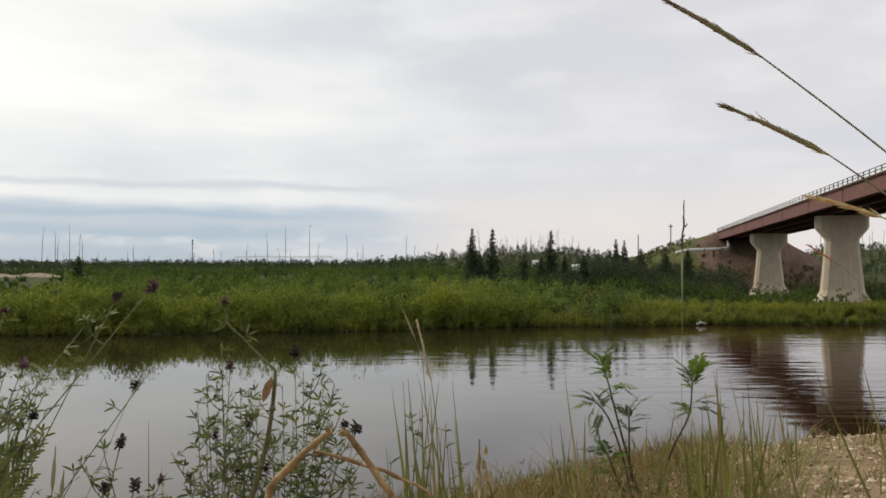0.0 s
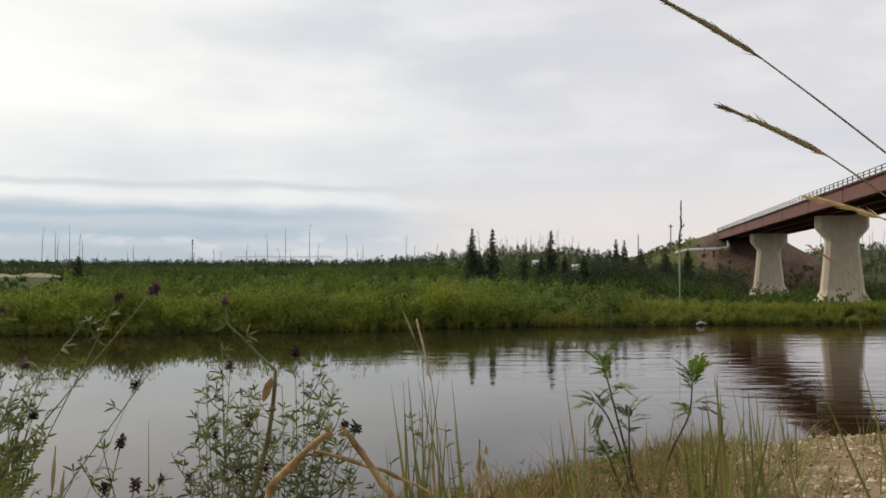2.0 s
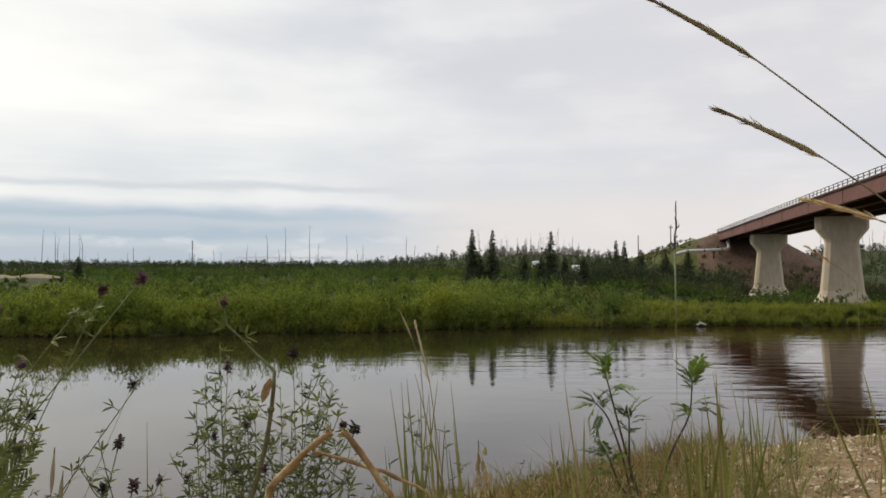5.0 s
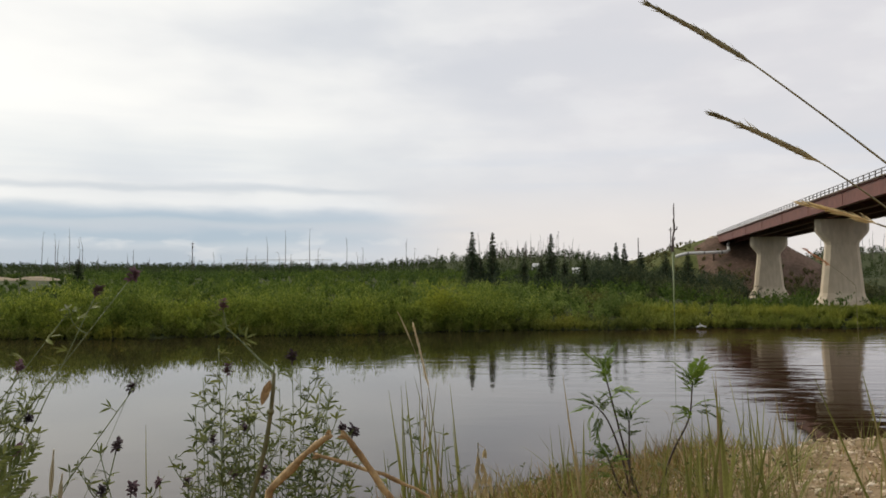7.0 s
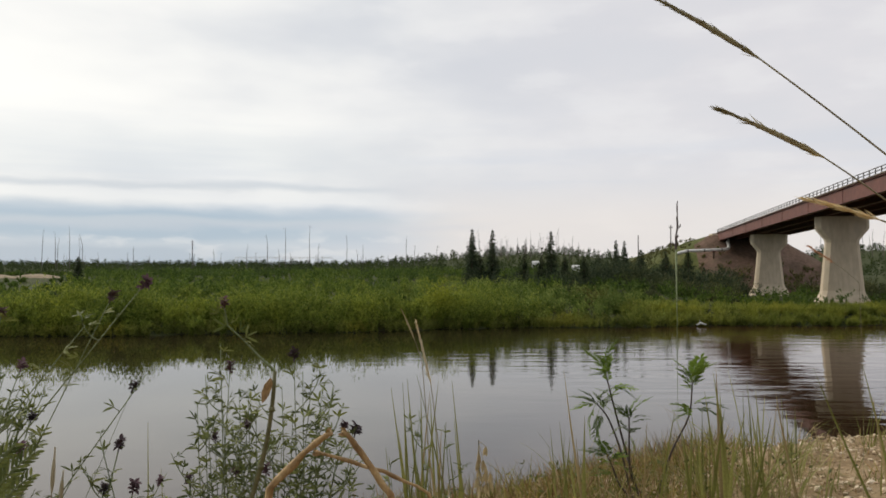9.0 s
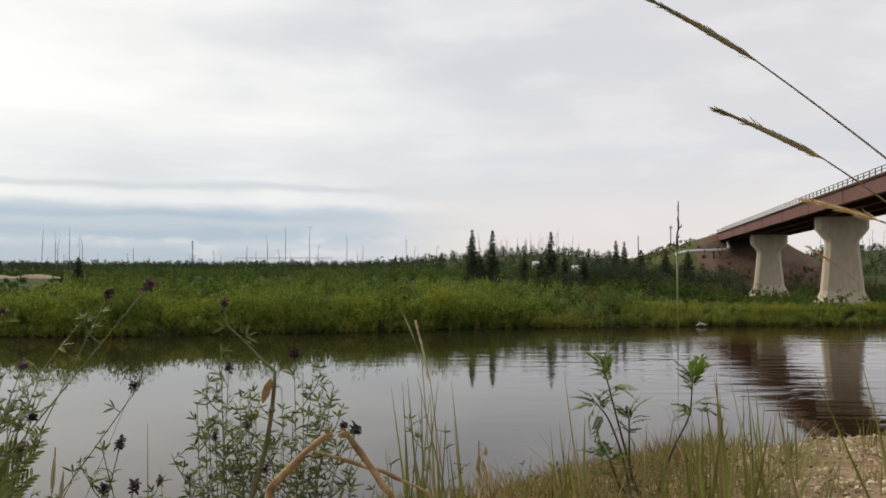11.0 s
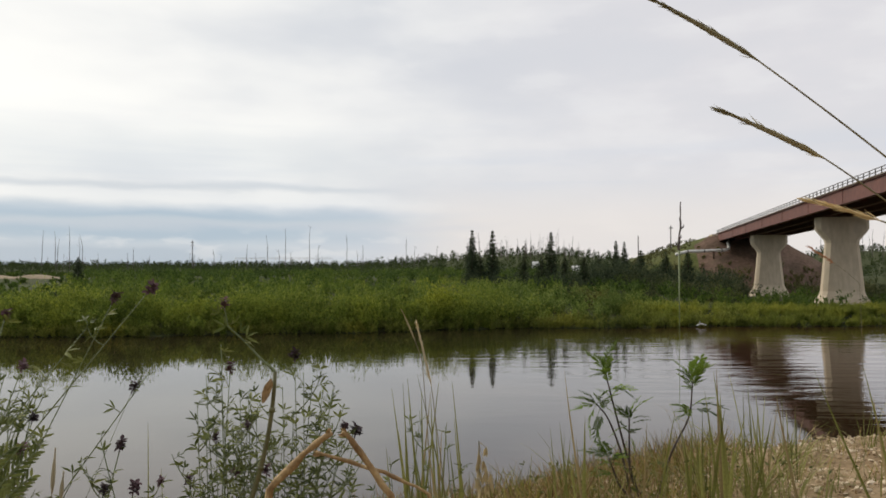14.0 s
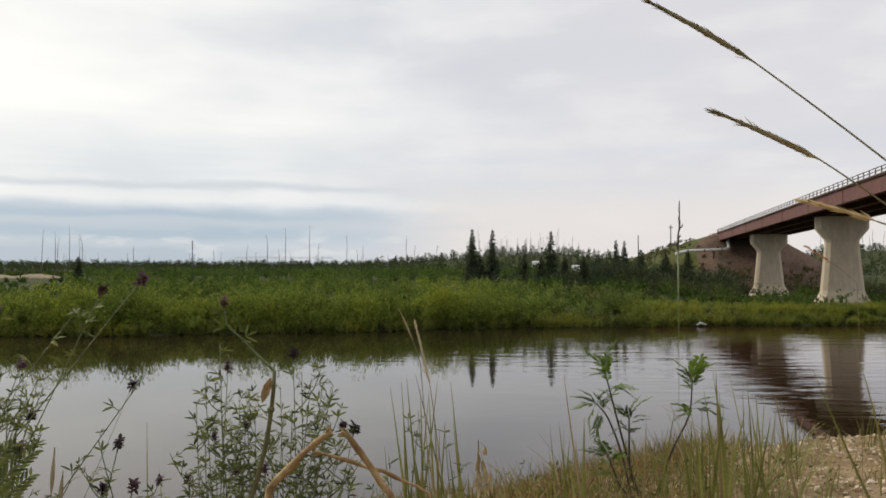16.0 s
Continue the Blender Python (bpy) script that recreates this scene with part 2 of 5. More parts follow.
# ---- mesh helpers ----
class Geo:
    """Vertices and faces of one mesh, gathered piece by piece."""

    def __init__(self):
        self.v, self.f = [], []

    def add(self, verts, faces):
        n = len(self.v)
        self.v.extend(tuple(p) for p in verts)
        self.f.extend(tuple(n + i for i in q) for q in faces)
        return self

    def box(self, c, s, m=None):
        x, y, z = (k / 2 for k in s)
        vs = [Vector((a * x, b * y, e * z)) for a in (-1, 1) for b in (-1, 1) for e in (-1, 1)]
        vs = [(m @ p if m else p) + Vector(c) for p in vs]
        return self.add(vs, [(0, 1, 3, 2), (4, 6, 7, 5), (0, 4, 5, 1), (2, 3, 7, 6), (0, 2, 6, 4), (1, 5, 7, 3)])

    def tube(self, path, radii, n=6, caps=True):
        path = [Vector(p) for p in path]
        if isinstance(radii, (int, float)):
            radii = [radii] * len(path)
        vs, fs = [], []
        side = None
        for i, p in enumerate(path):
            t = (path[min(i + 1, len(path) - 1)] - path[max(i - 1, 0)]).normalized()
            if side is None:
                side = t.cross(Vector((0.3, 0.9, 0.2))).normalized()
            side = (side - t * side.dot(t)).normalized()
            up = t.cross(side)
            vs += [p + (side * math.cos(2 * math.pi * k / n) + up * math.sin(2 * math.pi * k / n)) * radii[i] for k in range(n)]
        for i in range(len(path) - 1):
            fs += [(i * n + k, i * n + (k + 1) % n, (i + 1) * n + (k + 1) % n, (i + 1) * n + k) for k in range(n)]
        if caps:
            fs += [tuple(range(n - 1, -1, -1)), tuple((len(path) - 1) * n + k for k in range(n))]
        return self.add(vs, fs)

    def loft(self, rings, close=True, caps=True):
        n = len(rings[0])
        vs = [p for r in rings for p in r]
        fs = []
        for i in range(len(rings) - 1):
            for k in range(n if close else n - 1):
                j = (k + 1) % n
                fs.append((i * n + k, i * n + j, (i + 1) * n + j, (i + 1) * n + k))
        if caps and close:
            fs += [tuple(range(n - 1, -1, -1)), tuple((len(rings) - 1) * n + k for k in range(n))]
        return self.add(vs, fs)

    def mesh(self, name, mat, smooth=False):
        me = bpy.data.meshes.new(name)
        me.from_pydata(self.v, [], self.f)
        me.materials.append(mat)
        if smooth:
            me.shade_smooth()
        bm = bmesh.new()
        bm.from_mesh(me)
        bmesh.ops.recalc_face_normals(bm, faces=bm.faces)
        bm.to_mesh(me)
        bm.free()
        return me


def part(name, geo, mat, parent=None, label="", smooth=False):
    ob = new(name, geo.mesh(name, mat, smooth))
    if parent:
        ob.parent = parent
    return tagged(ob, label)


def card_mesh(name, quads, mat):
    """A mesh of many small loose leaves: quads is an array of n x 4 x 3."""
    n = len(quads)
    me = bpy.data.meshes.new(name)
    me.from_pydata(quads.reshape(-1, 3).tolist(), [], np.arange(4 * n).reshape(-1, 4).tolist())
    me.materials.append(mat)
    return me


def leaf_quads(at, along, length, width, rng):
    """Pointed leaves at the places at, growing along the given ways."""
    n = len(at)
    along = along / np.linalg.norm(along, axis=1, keepdims=True)
    r = rng.normal(size=(n, 3))
    side = np.cross(along, r)
    side /= np.linalg.norm(side, axis=1, keepdims=True) + 1e-9
    length, width = np.broadcast_to(length, n)[:, None], np.broadcast_to(width, n)[:, None]
    a = at
    b = at + along * length * 0.45 + side * width * 0.5
    c = at + along * length
    d = at + along * length * 0.45 - side * width * 0.5
    return np.stack([a, b, c, d], 1)


def shrub_quads(places, heights, spread, stems, leaves, length, width, rng, low=0.1, lean=0.35, tangle=0.55):
    """Leaves of many bushes: each a sheaf of arching stems, leafy from low upward."""
    out = []
    for (x, y, z), h in zip(places, heights):
        ang = rng.uniform(0, 2 * np.pi, stems)
        reach = rng.uniform(0.15, 1.0, stems) * spread * h
        tall = h * rng.uniform(0.55, 1.05, stems) * (1.0 - 0.25 * (reach / (spread * h)) ** 2)
        k = rng.integers(0, stems, leaves)
        t = low + (1 - low) * rng.uniform(0, 1, leaves) ** 0.8
        rr = reach[k] * t ** 1.4
        p = np.stack([x + np.cos(ang[k]) * rr, y + np.sin(ang[k]) * rr, z + tall[k] * t], 1)
        p += rng.normal(size=p.shape) * 0.05 * h * np.array([1, 1, 0.7])
        way = np.stack([np.cos(ang[k]) * lean, np.sin(ang[k]) * lean, np.ones(leaves)], 1) + rng.normal(size=(leaves, 3)) * tangle
        s = rng.uniform(0.6, 1.3, leaves)
        out.append(leaf_quads(p, way, length * s, width * s, rng))
    return np.concatenate(out)


# ---- the lie of the land ----
def smooth01(v):
    v = np.clip(v, 0, 1)
    return v * v * (3 - 2 * v)


def far_shore(x):
    return 71 + 0.16 * x + 1.2 * np.sin(x * 0.09 + 0.5) + 0.6 * np.sin(x * 0.27)


def land(x, y):
    """Height of the ground at x, y."""
    x, y = np.asarray(x, float), np.asarray(y, float)
    bumps = 0.03 * np.sin(x * 2.1 + 0.4) * np.cos(y * 1.7) + 0.02 * np.sin(x * 5.3 + y * 3.1)
    near = 5.45 - 0.19 * np.maximum(y, -6) + 0.12 * np.clip(x, -12, 8) + bumps
    crest = 5.0 + 0.32 * np.clip(x, -8, 6) + 0.25 * np.sin(x * 1.3)
    near = near - 0.55 * np.maximum(y - crest, 0)
    s = y - far_shore(x)
    far = np.where(s < 0, 0.15 * s, 0.9 * smooth01(s / 3.5) + 1.3 * smooth01((s - 3) / 18) + 1.3 * smooth01((s - 20) / 80) + 0.9 * smooth01((s - 100) / 250) + 1.0 * smooth01((s - 300) / 800))
    low = smooth01((x - 26) / 14) * smooth01((165 - y) / 30)
    far = np.where(s > 0, far * (1 - 0.68 * low * smooth01((s - 6) / 8)), far)
    ratio = x / np.maximum(y, 40)
    rise = smooth01((y - 180) / 320) * np.exp(-(((y - 520) / 420) ** 2))
    far = far + rise * (8.5 * np.exp(-(((ratio - 0.12) / 0.15) ** 2)) + 11.0 * smooth01((ratio - 0.42) / 0.1))
    far = np.maximum(far, -1.8)
    return np.where(y < 25, np.maximum(near, -1.8), far)


def ground_sheet():
    ys = np.concatenate([np.linspace(-600, -40, 12), np.linspace(-30, 0, 16), np.linspace(0.3, 16, 60), np.linspace(17, 60, 24), np.linspace(61, 110, 70), np.linspace(112, 420, 100), np.geomspace(430, 4500, 30)])
    us = np.linspace(-1, 1, 301)
    us = np.sign(us) * (0.35 * np.abs(us) + 0.65 * np.abs(us) ** 2)
    Y, U = np.meshgrid(ys, us, indexing="ij")
    X = U * (40 + 1.15 * np.abs(Y))
    Z = land(X, Y)
    Z = Z + np.where(Y > 60, 0.12 * np.sin(X * 0.9 + Y * 0.5) * np.cos(Y * 0.7 - X * 0.3), 0)
    w = len(us)
    idx = np.arange(len(ys) * w).reshape(len(ys), w)
    faces = np.stack([idx[:-1, :-1], idx[:-1, 1:], idx[1:, 1:], idx[1:, :-1]], -1).reshape(-1, 4)
    me = bpy.data.meshes.new("ground")
    me.from_pydata(np.stack([X, Y, Z], -1).reshape(-1, 3).tolist(), [], faces.tolist())
    me.materials.append(SOIL)
    me.materials.append(GRAVELLY)
    mids = Y[:-1, :-1].reshape(-1)
    me.polygons.foreach_set("material_index", np.where(mids < 20, 1, 0).astype(np.int32))
    me.shade_smooth()
    tagged(new("ground", me), "gravelly river banks and overgrown flats reaching the horizon", "ground", kind="structure")


ground_sheet()
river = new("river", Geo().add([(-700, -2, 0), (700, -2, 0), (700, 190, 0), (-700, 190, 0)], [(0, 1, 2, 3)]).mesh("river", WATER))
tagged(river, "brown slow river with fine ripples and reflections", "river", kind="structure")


# ---- the bridge ----
AXIS = Vector((0.196, 0.981, 0)).normalized()
ACROSS = Vector((AXIS.y, -AXIS.x, 0))
B_START, B_END = -24.0, 156.0


def bridge_x(y):
    return 47.5 + 0.2 * (y - 92)


def rail_top(y):
    """Height of the top rail, which falls gently to the abutment."""
    return 14.6 - 0.0148 * (y - 65.5)


def section(y, offs):
    c = Vector((bridge_x(y), y, rail_top(y)))
    return [c + ACROSS * a + Vector((0, 0, b)) for a, b in offs]


def build_bridge():
    root = tagged(new("bridge"), "long road bridge with rust-brown steel girders and pale railing", "bridge")
    stations = [B_START + (B_END - B_START) * i / 60 for i in range(61)]
    slab = [(-4.5, -0.62), (-4.5, -0.71), (-4.3, -0.78), (4.3, -0.78), (4.5, -0.71), (4.5, -0.62), (4.2, -0.62), (4.2, -0.69), (-4.2, -0.69), (-4.2, -0.62)]
    part("deck", Geo().loft([section(y, slab) for y in stations]), DECKEDGE, root, "weathered concrete deck slab")
    part("roadway", Geo().loft([section(y, [(-4.19, -0.686), (4.19, -0.686), (4.19, -0.655), (-4.19, -0.655)]) for y in stations]), ASPHALT, root, "worn grey asphalt")
    rot = ACROSS.to_track_quat("X", "Z").to_matrix()
    stiff = Geo().box((0, 0, 0), (0.05, 0.03, 1.36), rot).mesh("stiffener", STEEL)
    ibeam = [(-0.3, 0), (0.3, 0), (0.3, 0.06), (0.03, 0.06), (0.03, 1.48), (0.2, 1.48), (0.2, 1.53), (-0.2, 1.53), (-0.2, 1.48), (-0.03, 1.48), (-0.03, 0.06), (-0.3, 0.06)]
    for a in (-4.2, -1.4, 1.4, 4.2):
        g = part("girder", Geo().loft([section(y, [(a + u, -2.31 + v) for u, v in ibeam]) for y in stations]), STEEL, root)
        if abs(a) > 2:
            for i in range(1, 15):
                y = B_START + 12.5 * i
                if y < B_END:
                    ob = new("stiffener", stiff)
                    ob.parent = g
                    ob.location = Vector((bridge_x(y), y, rail_top(y) - 1.54)) + ACROSS * (a + (0.10 if a > 0 else -0.12))
    brace = Geo().box((0, 0, 0), (2.5, 0.12, 0.5), rot).mesh("cross_frame", STEEL)
    for i in range(1, 30):
        y = B_START + 6.0 * i
        if y > B_END - 1:
            break
        for a in (-2.6, 0, 2.6):
            ob = new("cross_frame", brace)
            ob.parent = root
            ob.location = Vector((bridge_x(y), y, rail_top(y) - 1.6)) + ACROSS * a
    post = Geo().box((0, 0, -0.31), (0.09, 0.08, 0.62), rot).box((0, 0, -0.605), (0.2, 0.2, 0.03), rot).mesh("post", GALV)
    for a in (-4.35, 4.35):
        n = 120 if a < 0 else 40
        for i in range(n):
            y = B_START + (B_END - B_START) * (i + 0.5) / n
            ob = new("post", post)
            ob.parent = root
            ob.location = Vector((bridge_x(y), y, rail_top(y))) + ACROSS * a
        for h in (0.0, -0.29):
            part("rail", Geo().loft([section(y, [(a - 0.04, h - 0.06), (a + 0.04, h - 0.06), (a + 0.04, h), (a - 0.04, h)]) for y in stations]), GALV, root)
    return root


def build_pier(y, foot):
    """A wall pier: chamfered cap on a waisted shaft that flares at the foot."""
    top = rail_top(y) - 2.39
    root = tagged(new("bridge_pier"), "pale concrete bridge pier with hammerhead cap and flared foot", "bridge pier", "bridge piers")
    root.matrix_world = Matrix.Translation(Vector((bridge_x(y), y, foot)) + ACROSS * 0.3) @ ACROSS.to_track_quat("X", "Z").to_matrix().to_4x4()

    def ring(half, thick, z, nose=0.45):
        t = thick / 2
        return [Vector(p) for p in ((-half, -t + nose, z), (-half + nose, -t, z), (half - nose, -t, z), (half, -t + nose, z), (half, t - nose, z), (half - nose, t, z), (-half + nose, t, z), (-half, t - nose, z))]

    h = top - foot
    part("cap", Geo().loft([ring(1.82, 1.6, h - 3.1), ring(1.92, 1.62, h - 2.75), ring(2.8, 1.8, h - 1.65), ring(2.93, 1.8, h - 1.35), ring(2.93, 1.8, h - 0.04), ring(2.89, 1.76, h)]), CONCRETE, root)
    rings = [ring(3.15, 3.6, 0), ring(2.9, 3.1, 0.7), ring(2.45, 2.25, 1.55), ring(2.33, 2.0, 2.0)]
    rings += [ring(2.33 - 0.5 * k / 6, 2.0 - 0.4 * k / 6, 2.0 + (h - 5.12) * k / 6) for k in range(1, 7)]
    part("shaft", Geo().loft(rings), CONCRETE, root)
    part("footing", Geo().box((0, 0, -1.4), (8.6, 4.6, 2.8)), CONCRETE, root)
    for a in (-3.9, -1.3, 1.3, 3.9):
        if abs(a) < 3:
            part("bearing", Geo().box((a, 0, h + 0.04), (0.6, 0.5, 0.08)), STEEL, root)
    return root


build_bridge()
build_pier(92, 0.95)
build_pier(131, 0.75)
build_pier(53, -0.9)


def build_embankment():
    """Road bank behind the abutment, with a sloping face under the bridge end."""
    rng = np.random.default_rng(3)
    ss = np.concatenate([np.linspace(-24, 30, 46), np.linspace(36, 420, 60)])
    aa = np.linspace(-34, 34, 69)
    end = Vector((bridge_x(B_END), B_END, 0))
    vs = []
    for s in ss:
        for a in aa:
            p = end + AXIS * float(s) + ACROSS * float(a)
            base = float(land(p.x, p.y)) - 0.6
            top = 12.15 - 0.004 * max(s, 0)
            h = top - max(abs(a) - 5.6, 0) / 1.9 - max(-s - 0.5, 0) / 1.9
            h += rng.normal() * 0.10 + 0.35 * math.sin(s * 0.4 + a * 0.3) * min(1, max(abs(a) - 5.6, 0) / 4)
            vs.append((p.x, p.y, max(h, base)))
    w = len(aa)
    fs = [(i * w + k, i * w + k + 1, (i + 1) * w + k + 1, (i + 1) * w + k) for i in range(len(ss) - 1) for k in range(w - 1)]
    g = Geo()
    g.v, g.f = vs, fs
    me = g.mesh("embankment", TURF, True)
    me.materials.append(CLAY)
    for poly in me.polygons:
        i = poly.index // (w - 1)
        if ss[i] < 0.2 and -10 < aa[poly.index % (w - 1)] < 16:
            poly.material_index = 1
    tagged(new("embankment", me), "tall earth road embankment with bare clay end slope", "embankment", kind="structure")
    root = tagged(new("abutment"), "grey concrete bridge abutment set in the bank", "abutment")
    root.matrix_world = Matrix.Translation((bridge_x(B_END + 0.6), B_END + 0.6, 0)) @ ACROSS.to_track_quat("X", "Z").to_matrix().to_4x4()
    z = rail_top(B_END)
    part("back_wall", Geo().box((0, 0.6, z - 2.0), (9.6, 0.8, 2.6)), CONCRETE, root)
    part("seat", Geo().box((0, -0.4, z - 2.95), (10.2, 2.2, 1.35)), CONCRETE, root)
    for a in (-4.9, 4.9):
        part("wing_wall", Geo().box((a, 2.6, z - 1.9), (0.45, 5.0, 2.3)), CONCRETE, root)


build_embankment()


# ---- far bank growth ----
def scatter(rng, n, x0, x1, s0, s1):
    x = rng.uniform(x0, x1, n)
    s = rng.uniform(s0, s1, n)
    y = far_shore(x) + s
    return x, y, s


def stuff(name, quads, mat, label, category):
    return tagged(new(name, card_mesh(name, quads, mat)), label, category, kind="stuff")


MIDGREEN = foliage("mid_green_leaves", (0.055, 0.094, 0.017), (0.112, 0.165, 0.026), (0.199, 0.242, 0.044), 0.1, 0.6, 0.4)
REEDS = foliage("reed_blades", (0.086, 0.108, 0.021), (0.156, 0.182, 0.034), (0.243, 0.246, 0.064), 0.2, 0.6, 0.4)


SLOPE = foliage("slope_scrub_leaves", (0.05, 0.06, 0.02), (0.09, 0.095, 0.035), (0.15, 0.13, 0.06), 0.1, 0.7, 0.3)


def far_bank():
    rng = np.random.default_rng(11)
    # bright willow thicket along the water
    x, y, s = scatter(rng, 760, -62, 14, -0.3, 7)
    keep = (x > -0.62 * y - 4) & (x < 7 + 4 * np.sin(s))
    x, y, s = x[keep], y[keep], s[keep]
    h = (2.3 + 0.75 * smooth01(s / 1.5) - 0.13 * np.maximum(s - 2, 0)) * rng.uniform(0.6, 1.28, len(x)) * (1 + 0.13 * np.sin(x * 0.35) + 0.1 * np.sin(x * 0.9 + 1))
    h *= 1 - 0.35 * smooth01((x - 2) / 12)
    h *= 1 + 0.22 * np.sin(x * 0.52 + 2.0 * np.sin(s * 0.6)) * np.sin(x * 0.17 + 1.0)
    places = np.stack([x, y, land(x, y) - 0.1], 1)
    stuff("willow_thicket", shrub_quads(places, h, 0.42, 11, 340, 0.27, 0.085, rng, 0.02, 0.3, 0.62), WILLOW, "bright green willow thicket along the far waterline", "willow thicket")
    # mid-green scrub where the willows give way to the flats
    x, y, s = scatter(rng, 760, -70, 12, 5, 42)
    keep = (x > -0.62 * y - 4) & (rng.uniform(0, 1, len(x)) < 1.15 - s / 45) & ~((x < -0.48 * y) & (s > 12))
    x, y, s = x[keep], y[keep], s[keep]
    places = np.stack([x, y, land(x, y) - 0.1], 1)
    stuff("mid_scrub", shrub_quads(places, rng.uniform(1.2, 2.7, len(x)), 0.5, 10, 190, 0.32, 0.10, rng, 0.02, 0.3, 0.45), MIDGREEN, "mid-green scrub behind the willows", "shrubs")
    # reedy fringe that hangs over the water
    x, y, s = scatter(rng, 1100, -64, 30, -0.8, 1.8)
    places = np.stack([x, y, np.maximum(land(x, y), 0) - 0.05], 1)
    stuff("reed_fringe", shrub_quads(places, rng.uniform(0.6, 1.4, len(x)), 0.4, 10, 60, 0.30, 0.06, rng, 0.0, 0.3), REEDS, "dark green reeds standing in the far shallows", "reeds")
    # mixed taller shrubs and grey-green alder in the middle
    x, y, s = scatter(rng, 240, -3, 25, 0.3, 20)
    h = rng.uniform(1.3, 3.0, len(x)) * (1 - 0.4 * smooth01((x - 17) / 8)) * (0.75 + 0.25 * smooth01(s / 3)) * (1 - 0.2 * smooth01((x - 8) / 4))
    places = np.stack([x, y, land(x, y) - 0.1], 1)
    stuff("alder_scrub", shrub_quads(places, h, 0.55, 10, 260, 0.2, 0.11, rng, 0.02), ALDER, "grey-green alder scrub on the far bank", "shrubs")
    # sedge flat below the bridge
    x, y, s = scatter(rng, 1500, 18, 80, -0.6, 9)
    h = rng.uniform(0.55, 1.0, len(x)) * (1 + 0.5 * (1 - smooth01((x - 20) / 8)))
    places = np.stack([x, y, land(x, y) - 0.05], 1)
    stuff("sedge_flat", shrub_quads(places, h, 0.5, 14, 110, 0.42, 0.05, rng, 0.0, 0.2), SEDGE, "yellow-green sedge and grass below the bridge", "tall grass")
    # a lighter grassy clearing below the two spruces
    n = 260
    x, y = rng.uniform(-1, 6, n), rng.uniform(98, 150, n)
    stuff("grassy_clearing", shrub_quads(np.stack([x, y, land(x, y) - 0.05], 1), rng.uniform(0.5, 0.9, n), 0.6, 12, 90, 0.35, 0.06, rng, 0.0, 0.2), SEDGE, "light green grassy clearing in the scrub", "tall grass")
    # darker shrubs that fill the flats behind
    x, y, s = scatter(rng, 3600, -190, 60, 7, 160)
    keep = (np.abs(x) < 0.66 * y) & (rng.uniform(0, 1, len(x)) < 1.1 - s / 220)
    keep &= ~((x > 0) & (x < 12) & (s > 22) & (s < 60) & (x < 0.11 * y))
    keep &= ~((x > 0.27 * y) & (s > 40)) & ~((x < -0.49 * y) & (s > 74) & (s < 95))
    x, y, s = x[keep], y[keep], s[keep]
    h = rng.uniform(1.2, 2.6, len(x)) * np.where((x < -0.47 * y) & (s > 14), 0.5, 1.0) * (1 - 0.1 * smooth01((s - 60) / 80))
    places = np.stack([x, y, land(x, y) - 0.1], 1)
    stuff("shrub_flats", shrub_quads(places, h, 0.7, 8, 130, 0.36, 0.16, rng, 0.0), SHRUB, "dark green scrub covering the flats", "shrubs")
    # dark scrub below the embankment and behind the piers
    n = 620
    x = rng.uniform(26, 100, n)
    y = rng.uniform(98, 150, n)
    keep = (y > far_shore(x) + 14) & ((np.abs(x - bridge_x(y)) > 5.5) | (y > 134)) & ~((np.abs(x / y - 0.425) < 0.034) & (y < 132)) & ~((np.abs(x / y - 0.515) < 0.062) & (y < 97))
    x, y = x[keep], y[keep]
    h = rng.uniform(1.3, 3.0, len(x)) * (1 + 0.45 * (x < 52))
    places = np.stack([x, y, land(x, y) - 0.1], 1)
    stuff("embankment_scrub", shrub_quads(places, h, 0.5, 9, 170, 0.3, 0.13, rng, 0.0), DARKSCRUB, "dark scrub at the foot of the embankment", "shrubs")
    # dark thickets round the spruces
    cx = np.array([3.5, 6.0, 14.8, 17.5, 11.5, 24, 27.5, 30.5, 34, 37.5, 41, 44.5, 15.5, 21, 40, 43.5, 47])
    cy = np.array([107, 106, 105, 106, 107, 118, 120, 121, 119, 119, 118, 121, 103, 113, 126, 129, 127])
    n = 560
    k = np.where(rng.uniform(0, 1, n) < 0.45, rng.integers(5, 12, n), rng.integers(0, 17, n))
    x, y = cx[k] + rng.normal(size=n) * 1.4, cy[k] + rng.normal(size=n) * 2.0
    stuff("dark_thicket", shrub_quads(np.stack([x, y, land(x, y) - 0.1], 1), rng.uniform(1.6, 3.7, n) * np.where(x > 22, 1.5, 1.0), 0.42, 10, 180, 0.28, 0.12, rng, 0.0), NEEDLE, "dark thickets of young conifers round the spruces", "conifer thicket")
    # scrub and coarse grass on the embankment itself
    n = 420
    a = rng.uniform(-30, -4.6, n)
    d = rng.uniform(-20, 150, n)
    ex, ey = bridge_x(B_END), B_END
    x = ex + AXIS.x * d + ACROSS.x * a
    y = ey + AXIS.y * d + ACROSS.y * a
    z = np.maximum(12.1 - (np.abs(a) - 5.6) / 1.9 - np.maximum(-d - 0.5, 0) / 1.9, land(x, y))
    keep = (z < 10.2) | (d > 12)
    x, y, z = x[keep], y[keep], z[keep]
    stuff("slope_scrub", shrub_quads(np.stack([x, y, z - 0.15], 1), rng.uniform(0.35, 1.3, len(x)), 0.8, 9, 90, 0.28, 0.1, rng, 0.0), SLOPE, "olive scrub and dry grass on the embankment", "shrubs")
    n = 330
    a, d = rng.uniform(-30, 22, n), rng.uniform(-24, -4, n)
